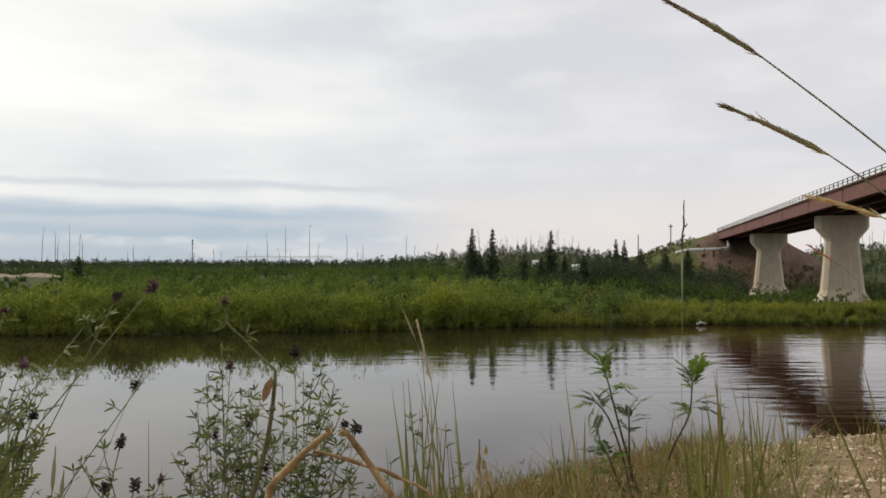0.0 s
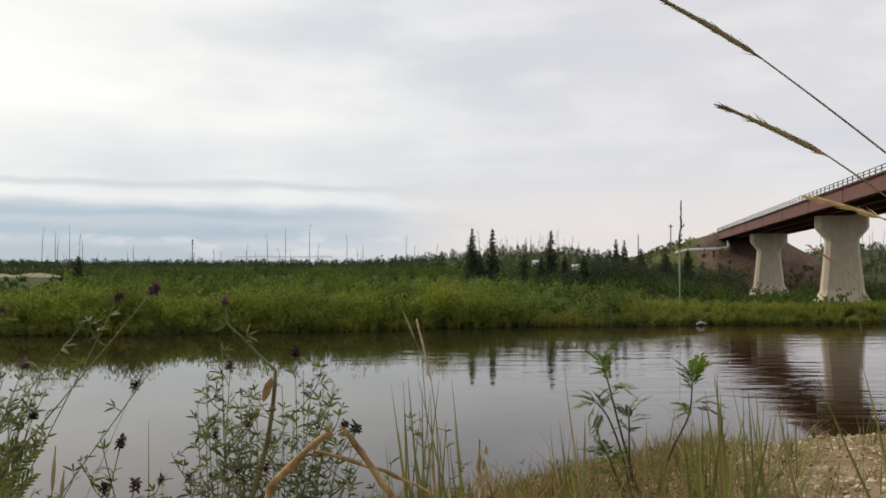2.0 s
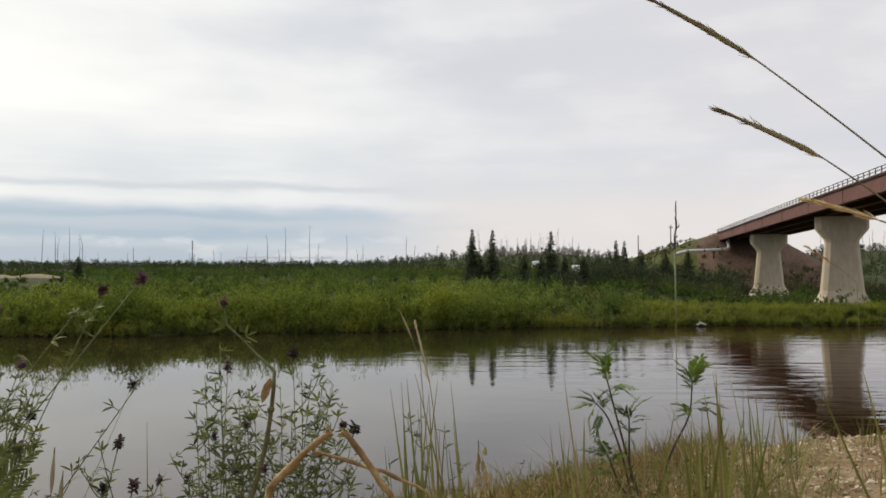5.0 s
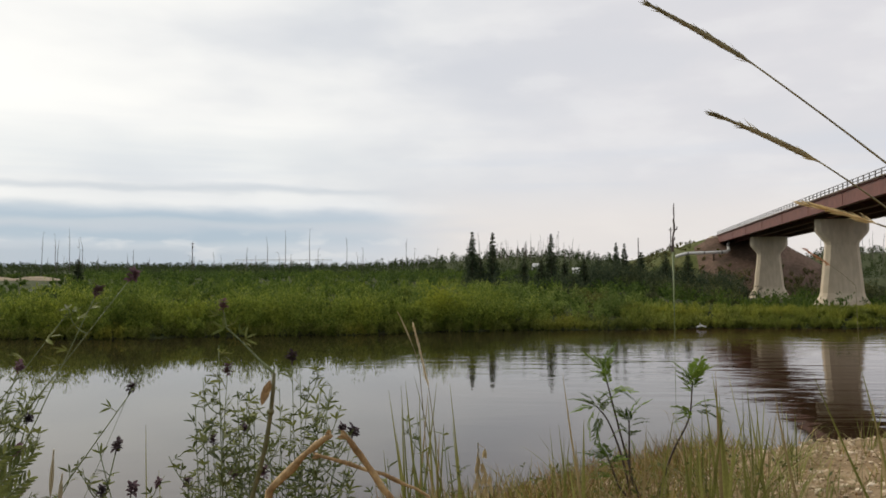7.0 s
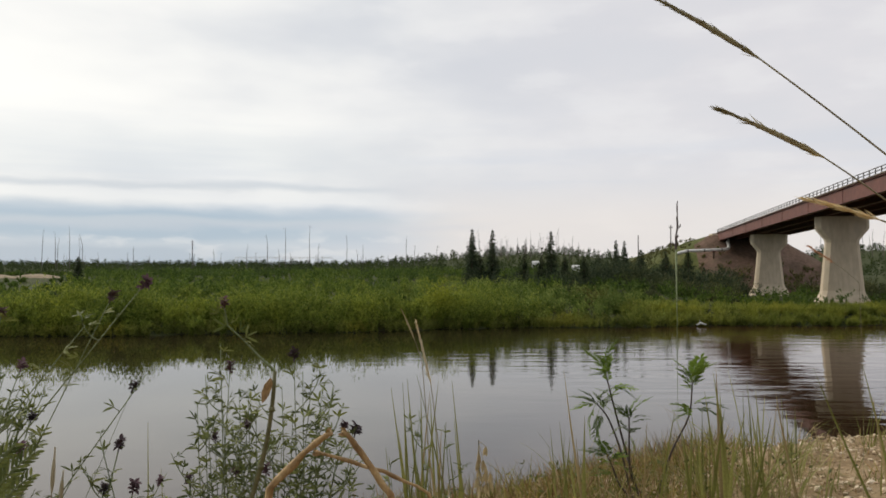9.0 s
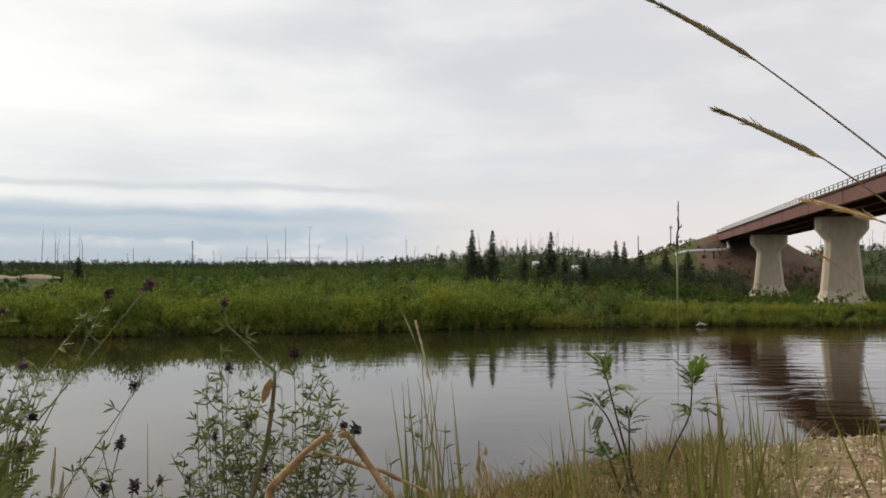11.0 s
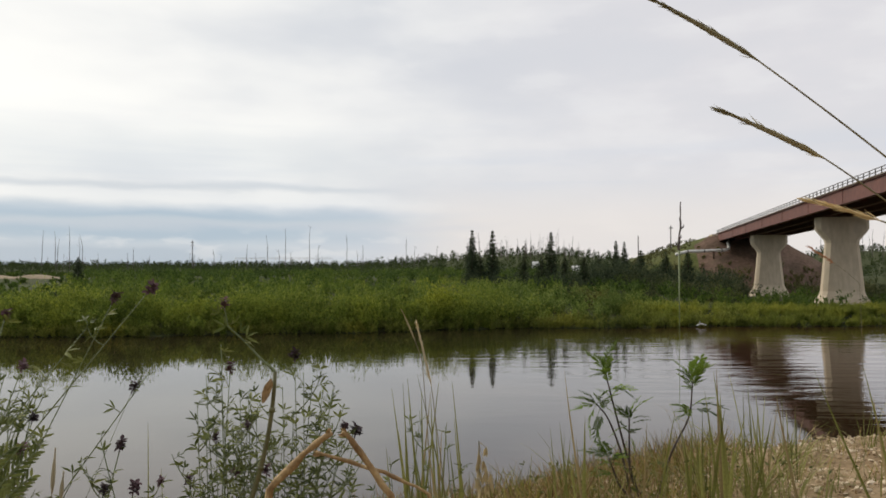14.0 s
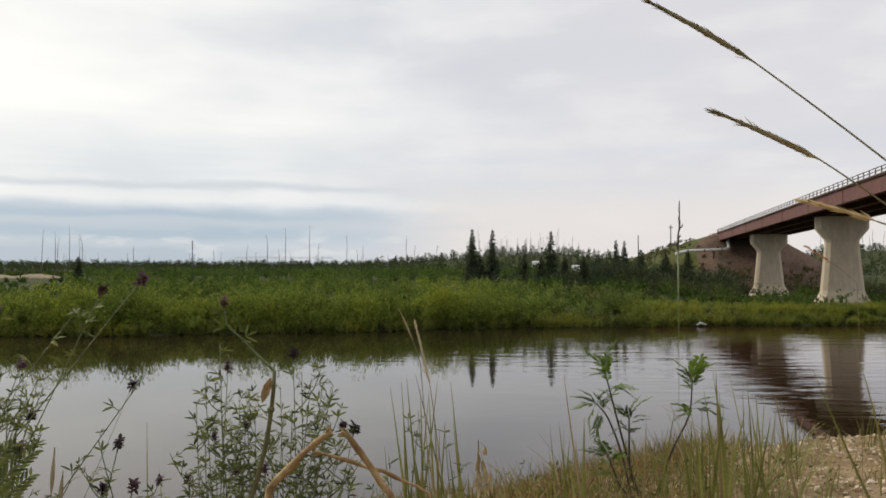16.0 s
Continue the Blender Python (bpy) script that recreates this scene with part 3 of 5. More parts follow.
    x, y = ex + AXIS.x * d + ACROSS.x * a, ey + AXIS.y * d + ACROSS.y * a
    z = np.maximum(12.1 - np.maximum(np.abs(a) - 5.6, 0) / 1.9 - np.maximum(-d - 0.5, 0) / 1.9, land(x, y))
    keep = z < rng.uniform(3, 9, n)
    x, y, z = x[keep], y[keep], z[keep]
    stuff("bank_foot_scrub", shrub_quads(np.stack([x, y, z - 0.15], 1), rng.uniform(0.8, 2.2, len(x)), 0.6, 9, 120, 0.28, 0.11, rng, 0.0), SLOPE, "olive scrub on the clay slope under the bridge", "shrubs")
    # far woods: low spires and bushes up to the skyline
    q = []
    for count, y0, y1, hh in ((2600, 170, 420, 3.2), (5000, 420, 1300, 6.0)):
        y = rng.uniform(y0, y1, count)
        x = rng.uniform(-0.66, 0.66, count) * y
        keep = ~((x > 0.24 * y) & (x < 0.40 * y) & (y < 560))
        x, y = x[keep], y[keep]
        z = land(x, y)
        h = hh * rng.uniform(0.45, 1.1, len(x)) * (1 - 0.12 * (x < -0.1 * y))
        m = 62
        t = rng.uniform(0, 1, (len(x), m))
        r = (0.36 - 0.33 * t) * rng.uniform(0.1, 1, t.shape) * h[:, None]
        a = rng.uniform(0, 2 * np.pi, t.shape)
        p = np.stack([x[:, None] + np.cos(a) * r, y[:, None] + np.sin(a) * r, z[:, None] - 0.3 + t * h[:, None] * 0.92], -1).reshape(-1, 3)
        way = np.stack([np.cos(a), np.sin(a), np.full(a.shape, 0.5)], -1).reshape(-1, 3) + rng.normal(size=(p.shape[0], 3)) * 0.4
        s = (np.repeat(h, m) * rng.uniform(0.09, 0.19, len(p)))
        q.append(leaf_quads(p, way, s, s * 0.55, rng))
    stuff("far_woods", np.concatenate(q), FOREST, "dark low forest regrowth along the skyline", "forest")


far_bank()


def shrub_parts(rng, h, half, mat):
    """Arching stems and a crown of leafy clumps with gaps between them."""
    wood, q = Geo(), []
    for k in range(15):
        a, d = rng.uniform(0, 2 * np.pi), half * rng.uniform(0.1, 1.0)
        z = h * rng.uniform(0.25, 1.0) * (1 - 0.45 * (d / half) ** 2)
        tip = np.array([math.cos(a) * d, math.sin(a) * d, z])
        wood.tube([(0.05 * math.cos(a), 0.05 * math.sin(a), -0.2), tuple(tip * np.array([0.45, 0.45, 0.6])), tuple(tip)], [0.035, 0.022, 0.008], 4)
        n = 85
        p = tip + rng.normal(size=(n, 3)) * half * np.array([0.2, 0.2, 0.15]) * rng.uniform(0.7, 1.3)
        p[:, 2] = np.clip(p[:, 2] - 0.1 * h, 0.05, h)
        way = (p - tip) * 0.8 + np.array([0, 0, 0.35]) + rng.normal(size=(n, 3)) * 0.4
        q.append(leaf_quads(p, way, rng.uniform(0.13, 0.25, n), rng.uniform(0.06, 0.1, n), rng))
    return wood.mesh("stems", BARK), card_mesh("crown", np.concatenate(q), mat)


def build_shrubs():
    """Bushes that stand out of the far thicket: (x, y, top, tone, width)."""
    rng = np.random.default_rng(23)
    tones = ((WILLOW, "yellow-green willow bush"), (ALDER, "grey-green alder bush"), (OLIVE, "brownish olive bush"), (DARKSCRUB, "dark green bush"), (GREYBRUSH, "grey half-dead bush"))
    rows = [(15.8, 84, 4.02, 2, 1.5), (11.8, 80, 2.82, 1, 1.1), (8.8, 82, 3.05, 1, 1.0), (6.3, 85, 3.56, 0, 1.0), (4.4, 77, 2.04, 3, 0.9), (2.4, 78, 2.56, 0, 1.2),
            (0.4, 88, 3.93, 4, 1.2), (-1.6, 81, 3.38, 0, 1.0), (-4.0, 83, 4.05, 0, 0.9), (-5.9, 80, 3.65, 1, 0.9), (19.5, 84, 2.36, 1, 1.1), (24.8, 92, 2.69, 3, 1.0),
            (20.2, 80, 1.59, 2, 0.9), (-8.7, 82, 4.25, 0, 0.9), (-12.9, 78, 3.71, 0, 1.0), (-16.8, 80, 4.12, 1, 0.9), (-20.1, 77, 3.56, 0, 1.0), (-26.1, 80, 4.12, 0, 1.0),
            (-30.0, 77, 3.45, 1, 0.9), (-35.6, 80, 4.00, 0, 1.0), (-39.3, 78, 3.30, 3, 1.0), (-43.9, 80, 3.94, 0, 1.1), (14.6, 92, 3.50, 3, 1.0), (9.3, 76, 1.98, 0, 1.0),
            (19.3, 90, 3.09, 2, 1.0), (6.7, 75, 1.59, 3, 0.8)]
    for x, y, top, k, w in rows:
        z = float(land(x, y))
        h = max(top - z, 1.0)
        root = tagged(new("shrub"), tones[k][1] + " on the far river bank", "shrub", "shrubs on the far bank")
        root.location = (x, y, z)
        for name, me in zip(("stems", "crown"), shrub_parts(rng, h, w * 1.5, tones[k][0])):
            new(name, me).parent = root


build_shrubs()


def spruce_meshes(rng, h):
    trunk = Geo().tube([(0, 0, -0.3), (0.03, 0, h * 0.4), (0, 0.02, h * 0.8), (0, 0, h)], [0.016 * h, 0.012 * h, 0.005 * h, 0.002 * h], 7)
    q = []
    tiers = int(12 + h * 4.2)
    for i in range(tiers):
        t = (i + rng.uniform(0, 0.7)) / tiers
        z = h * (0.06 + 0.93 * t)
        reach = h * (0.175 * (1 - t) ** 0.95 + 0.012) * rng.uniform(0.65, 1.15)
        for k in range(8):
            a = rng.uniform(0, 2 * np.pi)
            r = reach * rng.uniform(0.55, 1.1)
            m = 13
            u = rng.uniform(0.1, 1, m)
            droop = -0.35 * r * u + 0.22 * r * u ** 3
            p = np.stack([np.cos(a) * r * u, np.sin(a) * r * u, z + droop], 1) + rng.normal(size=(m, 3)) * 0.035 * r
            way = np.stack([np.full(m, np.cos(a)), np.sin(a) * np.ones(m), np.full(m, -0.25)], 1) + rng.normal(size=(m, 3)) * 0.5
            q.append(leaf_quads(p, way, 0.32 * r * rng.uniform(0.6, 1.2, m) + 0.10, 0.12 * r + 0.05, rng))
    return trunk.mesh("trunk", BARK, True), card_mesh("crown", np.concatenate(q), NEEDLE)


def build_spruces():
    rng = np.random.default_rng(5)
    kinds = [spruce_meshes(rng, 8.0) for _ in range(4)]
    rows = [(4.1, 108, 11.15, 0), (6.9, 107, 11.0, 1), (15.2, 108, 10.9, 2), (28.4, 126, 10.2, 3), (30.0, 127, 10.1, 0),
            (11.4, 108, 7.4, 1), (17.0, 107, 7.2, 0), (13.6, 106, 7.3, 2), (20.6, 112, 7.4, 1), (5.4, 110, 7.4, 3),
            (25.2, 124, 7.9, 2), (32.2, 125, 8.6, 1), (36.0, 124, 8.3, 0), (38.6, 121, 8.2, 2), (-58, 122, 7.4, 2), (34.6, 119, 7.4, 3)]
    for x, y, top, k in rows:
        z = float(land(x, y))
        root = tagged(new("spruce"), "dark narrow spruce standing in the far bank scrub" if top > 9 else "short dark spruce in the far bank scrub", "spruce", "spruces on the far bank")
        s = (top - z) / 8.0
        wide = s * (1.0 if top > 9 else 1.75)
        root.matrix_world = Matrix.Translation((x, y, z)) @ Matrix.Rotation(x * 3.7, 4, "Z") @ Matrix.Diagonal((wide, wide, s, 1))
        for name, me in zip(("trunk", "crown"), kinds[k]):
            new(name, me).parent = root


build_spruces()


def build_snags():
    """Fire-killed trunks along the skyline, a few bare stubs of branches each."""
    rng = np.random.default_rng(9)
    rows = [(-157, 300, 20.0), (-152.5, 302, 19.5), (-150, 298, 16.5), (-146, 300, 21.6), (-144, 304, 17.0), (-141, 301, 18.2), (-121, 300, 13.2), (-89.5, 301, 12.2),
            (-77.5, 302, 14.2), (-68.5, 300, 18.0), (-64.7, 304, 12.4), (-61.8, 301, 20.7), (-52.6, 302, 21.5), (-49, 300, 14.2), (-37.6, 301, 18.2), (-31.6, 303, 14.0), (-14.7, 304, 17.4), (-2.5, 302, 14.2),
            (-11.5, 305, 13.6), (46, 402, 24.0), (50, 398, 20.0), (51.8, 404, 23.2), (55.5, 400, 22.0), (60.4, 403, 23.4), (43, 401, 19.0), (39, 405, 18.0), (35, 399, 17.0), (31, 402, 16.4), (22, 403, 16.0), (70, 396, 18)]
    for i in range(40):
        y = rng.uniform(330, 430)
        rows.append((rng.uniform(0.03, 0.17) * y, y, rng.uniform(15, 22)))
    for i in range(34):
        y = rng.uniform(330, 480)
        rows.append((rng.uniform(-0.56, 0.0) * y, y, rng.uniform(9.5, 13)))
    for i in range(9):
        y = rng.uniform(330, 430)
        rows.append((rng.uniform(0.48, 0.58) * y, y, rng.uniform(19, 25)))
    for x, y, top in rows:
        z = float(land(x, y))
        h = top - z
        bend = rng.normal(size=2) * 0.04 * h
        pts = [(0, 0, -0.4), (bend[0] * 0.3, bend[1] * 0.3, h * 0.35), (bend[0] * 0.2, bend[1], h * 0.7), (bend[0], bend[1], h)]
        root = tagged(new("dead_tree"), "bare grey fire-killed tree trunk on the skyline", "dead tree", "fire-killed trunks")
        root.location = (x, y, z)
        part("trunk", Geo().tube(pts, [0.15, 0.12, 0.08, 0.035], 5), DEADWOOD, root)
        if h > 7:
            for k in range(rng.integers(2, 5)):
                t = rng.uniform(0.55, 0.97)
                a = rng.uniform(0, 6.28)
                c = Vector((bend[0] * t, bend[1] * t, h * t))
                part("branch", Geo().tube([c, c + Vector((math.cos(a) * 0.5, math.sin(a) * 0.5, 0.25)), c + Vector((math.cos(a) * 0.8, math.sin(a) * 0.8, 0.7))], [0.04, 0.03, 0.012], 4), DEADWOOD, root)


build_snags()


def build_pole(x, y, top, arms):
    z = float(land(x, y))
    root = tagged(new("utility_pole"), "tall wooden utility pole with crossarm", "utility pole", "utility poles")
    root.location = (x, y, z)
    h = top - z
    part("pole", Geo().tube([(0, 0, -0.5), (0, 0, h)], [0.19, 0.12], 8), DEADWOOD, root)
    for a in range(arms):
        arm = part("crossarm", Geo().box((0, 0, h - 0.7 - 1.2 * a), (1.1, 0.14, 0.16)), DEADWOOD, root)
        for u in (-0.45, -0.2, 0.2, 0.45):
            part("insulator", Geo().tube([(u, 0, h - 0.62 - 1.2 * a), (u, 0, h - 0.36 - 1.2 * a)], [0.07, 0.05], 6), WHITE, arm)


build_pole(-98, 300, 15.8, 2)
build_pole(60, 202, 16.6, 1)
build_pole(56.5, 222, 14.6, 0)
build_pole(78, 182, 15.0, 0)


def build_pipe():
    """Clad pipe that leaves the slope, runs level on a trestle post and rises under the bridge end."""
    root = tagged(new("pipeline"), "pale clad pipe running from the slope up under the bridge", "pipeline")
    pts = [(44.9, 148.0, 8.15), (46.3, 148, 8.55), (47.2, 148, 8.75), (50.5, 148.3, 8.85), (54.0, 148.7, 9.0), (55.2, 149.2, 9.1), (55.9, 150.0, 9.45), (56.2, 151.0, 10.1), (56.4, 152.0, 10.6), (57.6, 154.5, 11.0)]
    part("pipe", Geo().tube(pts, 0.29, 12), PIPE, root, smooth=True)
    for i in (2, 3, 4):
        part("clamp", Geo().tube([Vector(pts[i]) - Vector((0.12, 0, 0)), Vector(pts[i]) + Vector((0.12, 0, 0))], 0.33, 12), GALV, root)
    part("support_post", Geo().tube([(52.4, 148.5, 2.2), (52.4, 148.5, 8.75)], 0.17, 8), BARK, root, "dark timber post")
    part("saddle", Geo().box((52.4, 148.5, 8.63), (0.6, 0.8, 0.12)), STEEL, root)


build_pipe()


def build_trailer(x, y, z, s, turn):
    root = tagged(new("camper_trailer"), "white camper trailer parked among the far trees", "camper trailer", "parked trailers")
    root.matrix_world = pose(x, y, z, 0, 0, turn) @ Matrix.Diagonal((s, s, s, 1))
    prof = [(-2.6, 0.5), (-2.75, 1.2), (-2.5, 2.3), (-2.1, 2.65), (2.2, 2.7), (2.6, 2.4), (2.7, 0.5)]
    part("body", Geo().loft([[Vector((a, b, c)) for a, c in prof] for b in (-1.15, 1.15)]), WHITE, root)
    for a in (-1.4, 0.9):
        part("window", Geo().box((a, -1.16, 1.75), (1.0, 0.04, 0.6)), DARKGLASS, root)
    part("door", Geo().box((-0.2, -1.16, 1.4), (0.65, 0.04, 1.7)), PIPE, root)
    for a in (-0.5, 0.35):
        for b in (-1.05, 1.05):
            part("wheel", Geo().tube([(a, b - 0.1, 0.33), (a, b + 0.1, 0.33)], 0.33, 12), RUBBER, root)
    part("drawbar", Geo().box((3.2, 0, 0.5), (1.2, 0.12, 0.12)), STEEL, root)


build_trailer(31.8, 262, float(land(31.8, 262)), 1.0, 78)
build_trailer(34.0, 196, float(land(34.0, 196)), 0.9, 82)


def build_sand():
    """Pale sandy track beyond the scrub, a slightly raised strip."""
    def strip(name, x0, x1, y, z, deep, label):
        g = Geo()
        rings = []
        for i in range(25):
            u = i / 24
            x = x0 + (x1 - x0) * u
            taper = min(1, 6 * (1 - u)) if x0 < -60 else min(1, 6 * u, 6 * (1 - u))
            hh = (0.9 + 0.25 * math.sin(i * 1.1)) * taper
            rings.append([Vector((x, y - deep, z - 0.4)), Vector((x, y - deep * 0.3, z + hh * 0.75)), Vector((x, y + deep * 0.4, z + hh)), Vector((x, y + deep, z + hh * 0.9)), Vector((x, y + deep + 1, z - 0.4))])
        tagged(new(name, g.loft(rings).mesh(name, SAND, True)), label, "sand bank", kind="structure")
    strip("sand_bank", -110, -72, 150, 3.15, 4.0, "pale sandy track beyond the scrub")


build_sand()


def build_guard_fence():
    root = tagged(new("guard_fence"), "long pale guard fence on the skyline", "fence")
    for i in range(13):
        x = -80 + 3.1 * i
        part("post", Geo().box((x, 296, 8.1), (0.12, 0.12, 2.0)), PIPE, root)
    for h in (9.05, 8.65):
        part("rail", Geo().box((-61.5, 295.9, h), (37.2, 0.08, 0.12)), PIPE, root)


build_guard_fence()


def build_driftwood():
    root = tagged(new("driftwood"), "bleached driftwood log at the far waterline", "driftwood")
    part("log", Geo().tube([(24.8, 75.2, 0.15), (25.2, 75.1, 0.34), (25.7, 75.0, 0.2)], [0.07, 0.10, 0.05], 7), PIPE, root)
    part("stub", Geo().tube([(25.1, 75.1, 0.3), (25.05, 75.0, 0.62)], [0.05, 0.02], 5), PIPE, root)


build_driftwood()


# ---- the near bank: gravel, grass and weeds round the camera ----
STRAW = grainy("dry_straw", [(0.3, (0.15, 0.085, 0.032)), (0.5, (0.32, 0.205, 0.085)), (0.72, (0.50, 0.37, 0.19))], 45.0, rough=0.7, bump=0.8, dist=0.002, stretch=(1, 1, 0.5))
BROWNSTEM = grainy("olive_brown_stalk", [(0.3, (0.07, 0.068, 0.025)), (0.55, (0.11, 0.108, 0.04)), (0.75, (0.16, 0.115, 0.05))], 40.0, rough=0.6, bump=0.3, dist=0.001)
RYESTEM = grainy("pale_grass_stem", [(0.3, (0.15, 0.13, 0.06)), (0.7, (0.25, 0.21, 0.11))], 40.0, rough=0.6, bump=0.1, dist=0.001)
DARKSTEM = grainy("dark_red_twig", [(0.3, (0.03, 0.022, 0.018)), (0.7, (0.07, 0.04, 0.03))], 40.0, rough=0.6, bump=0.3, dist=0.001)
GREENSTEM = grainy("green_stem", [(0.3, (0.09, 0.12, 0.04)), (0.7, (0.15, 0.19, 0.07))], 30.0, rough=0.55, bump=0.1, dist=0.001)


def near_leaf(name, dark, light, rough=0.5, glow=0.3):
    m = Mat(name, rough)
    c = m.mix(m.own(), dark, light)
    c = m.mix(0.5, c, m.ramp(m.noise(160.0, 3), (0.3, (0.6, 0.6, 0.6)), (0.7, (1.2, 1.2, 1.1))), "MULTIPLY")
    m.p.inputs["Specular IOR Level"].default_value = 0.1
    return m.color(c).thin(glow, c).mat


CLOVER = near_leaf("clover_leaf", (0.055, 0.075, 0.022), (0.205, 0.23, 0.07))
ROWAN = near_leaf("pinnate_leaf", (0.05, 0.085, 0.018), (0.20, 0.30, 0.05), 0.5, 0.4)
BLADE = near_leaf("grass_blade", (0.10, 0.11, 0.028), (0.27, 0.27, 0.085))
DRYBLADE = near_leaf("dry_grass_blade", (0.22, 0.17, 0.08), (0.40, 0.32, 0.17))
PURPLE = near_leaf("purple_petals", (0.05, 0.04, 0.045), (0.15, 0.085, 0.10), 0.6, 0.15)
FADED = near_leaf("faded_petals", (0.12, 0.07, 0.07), (0.22, 0.13, 0.11), 0.6, 0.2)
AWN = foliage("bristly_seed_head", (0.18, 0.15, 0.075), (0.34, 0.29, 0.16), (0.52, 0.46, 0.30), 3.0, 0.6, 0.25)
PALEAWN = foliage("pale_seed_head", (0.42, 0.35, 0.22), (0.58, 0.50, 0.33), (0.70, 0.63, 0.46), 3.0, 0.6, 0.25)
PAPERY = near_leaf("papery_husk", (0.42, 0.34, 0.19), (0.58, 0.49, 0.30), 0.6, 0.35)
LITTERHEAD = foliage("reddish_seed_head", (0.30, 0.13, 0.07), (0.40, 0.19, 0.10), (0.5, 0.28, 0.16), 3.0, 0.6, 0.25)
near_rng = random.Random(21)


def fold_leaf(geo, at, way, up, length, width, curl=0.15):
    """One leaflet: two halves folded along the midrib, tip bent down."""
    at, way = Vector(at), Vector(way).normalized()
    side = way.cross(Vector(up)).normalized()
    nrm = side.cross(way)
    rows = []
    for t, w in ((0.0, 0.08), (0.3, 0.85), (0.62, 0.9), (0.88, 0.45), (1.0, 0.03)):
        c = at + way * length * t - nrm * length * curl * t * t
        o = side * width * 0.5 * w
        lift = nrm * width * 0.18 * w
        rows.append((c - o + lift, c, c + o + lift))
    vs = [p for r in rows for p in r]
    fs = []
    for i in range(len(rows) - 1):
        for k in (0, 1):
            fs.append((i * 3 + k, i * 3 + k + 1, i * 3 + k + 4, i * 3 + k + 3))
    geo.add(vs, fs)


def clover_leaf_mesh(r):
    g = Geo()
    stalk = r.uniform(0.006, 0.012)
    g.tube([(0, 0, 0), (0, stalk, 0.002)], 0.0006, 4)
    for a in (-0.9, 0.0, 0.9):
        a += r.uniform(-0.2, 0.2)
        fold_leaf(g, (0, stalk, 0.002), (math.sin(a), math.cos(a), r.uniform(-0.2, 0.35)), (0, 0, 1), r.uniform(0.013, 0.021), r.uniform(0.0034, 0.0050), r.uniform(0, 0.4))
    return g.mesh("leaf", CLOVER, True)


def flower_mesh(r, mat, tight=1.0):
    """A short raceme of many small petals."""
    g = Geo()
    g.tube([(0, 0, -0.004), (0, 0, 0.012)], 0.0009, 5)
    for i in range(28):
        a, z = i * 2.4, 0.011 * (i / 28)
        way = Vector((math.cos(a), math.sin(a), r.uniform(-0.5, 0.7)))
        fold_leaf(g, (0, 0, z), way, (0.1, 0.2, 1), r.uniform(0.006, 0.0092) * tight, r.uniform(0.0045, 0.0065), r.uniform(-0.4, 0.4))
    return g.mesh("flower", mat)


CLOVER_LEAVES = [clover_leaf_mesh(near_rng) for _ in range(7)]
FLOWERS = [flower_mesh(near_rng, PURPLE, 1.0) for _ in range(3)]
FADED_FLOWERS = [flower_mesh(near_rng, FADED, 0.9) for _ in range(2)]


def arc(a, b, bow, n=9):
    a, b = Vector(a), Vector(b)
    c = (a + b) / 2 + Vector(bow)
    return [(a * (1 - t) ** 2 + c * 2 * t * (1 - t) + b * t * t) for t in (i / n for i in range(n + 1))]


def spot_on(path, t):
    f = t * (len(path) - 1)
    i = min(int(f), len(path) - 2)
    return path[i].lerp(path[i + 1], f - i)


def put(name, me, parent, at, way, roll, size=1.0, up_axis="Y"):
    ob = new(name, me)
    ob.parent = parent
    q = Vector(way).to_track_quat(up_axis, "X" if up_axis == "Z" else "Z")
    ob.matrix_basis = Matrix.Translation(at) @ q.to_matrix().to_4x4() @ Matrix.Rotation(roll, 4, up_axis) @ Matrix.Diagonal((size, size, size, 1))
    return ob


SWAYING = []


def planted(name, x, y, label, category, group, sway):
    """The root of a plant, on the ground; sway: degrees by which gusts tip it."""
    root = tagged(new(name), label, category, group)
    root.location = (x, y, float(land(x, y)) - 0.01)
    if sway:
        SWAYING.append((root, sway))
    return root


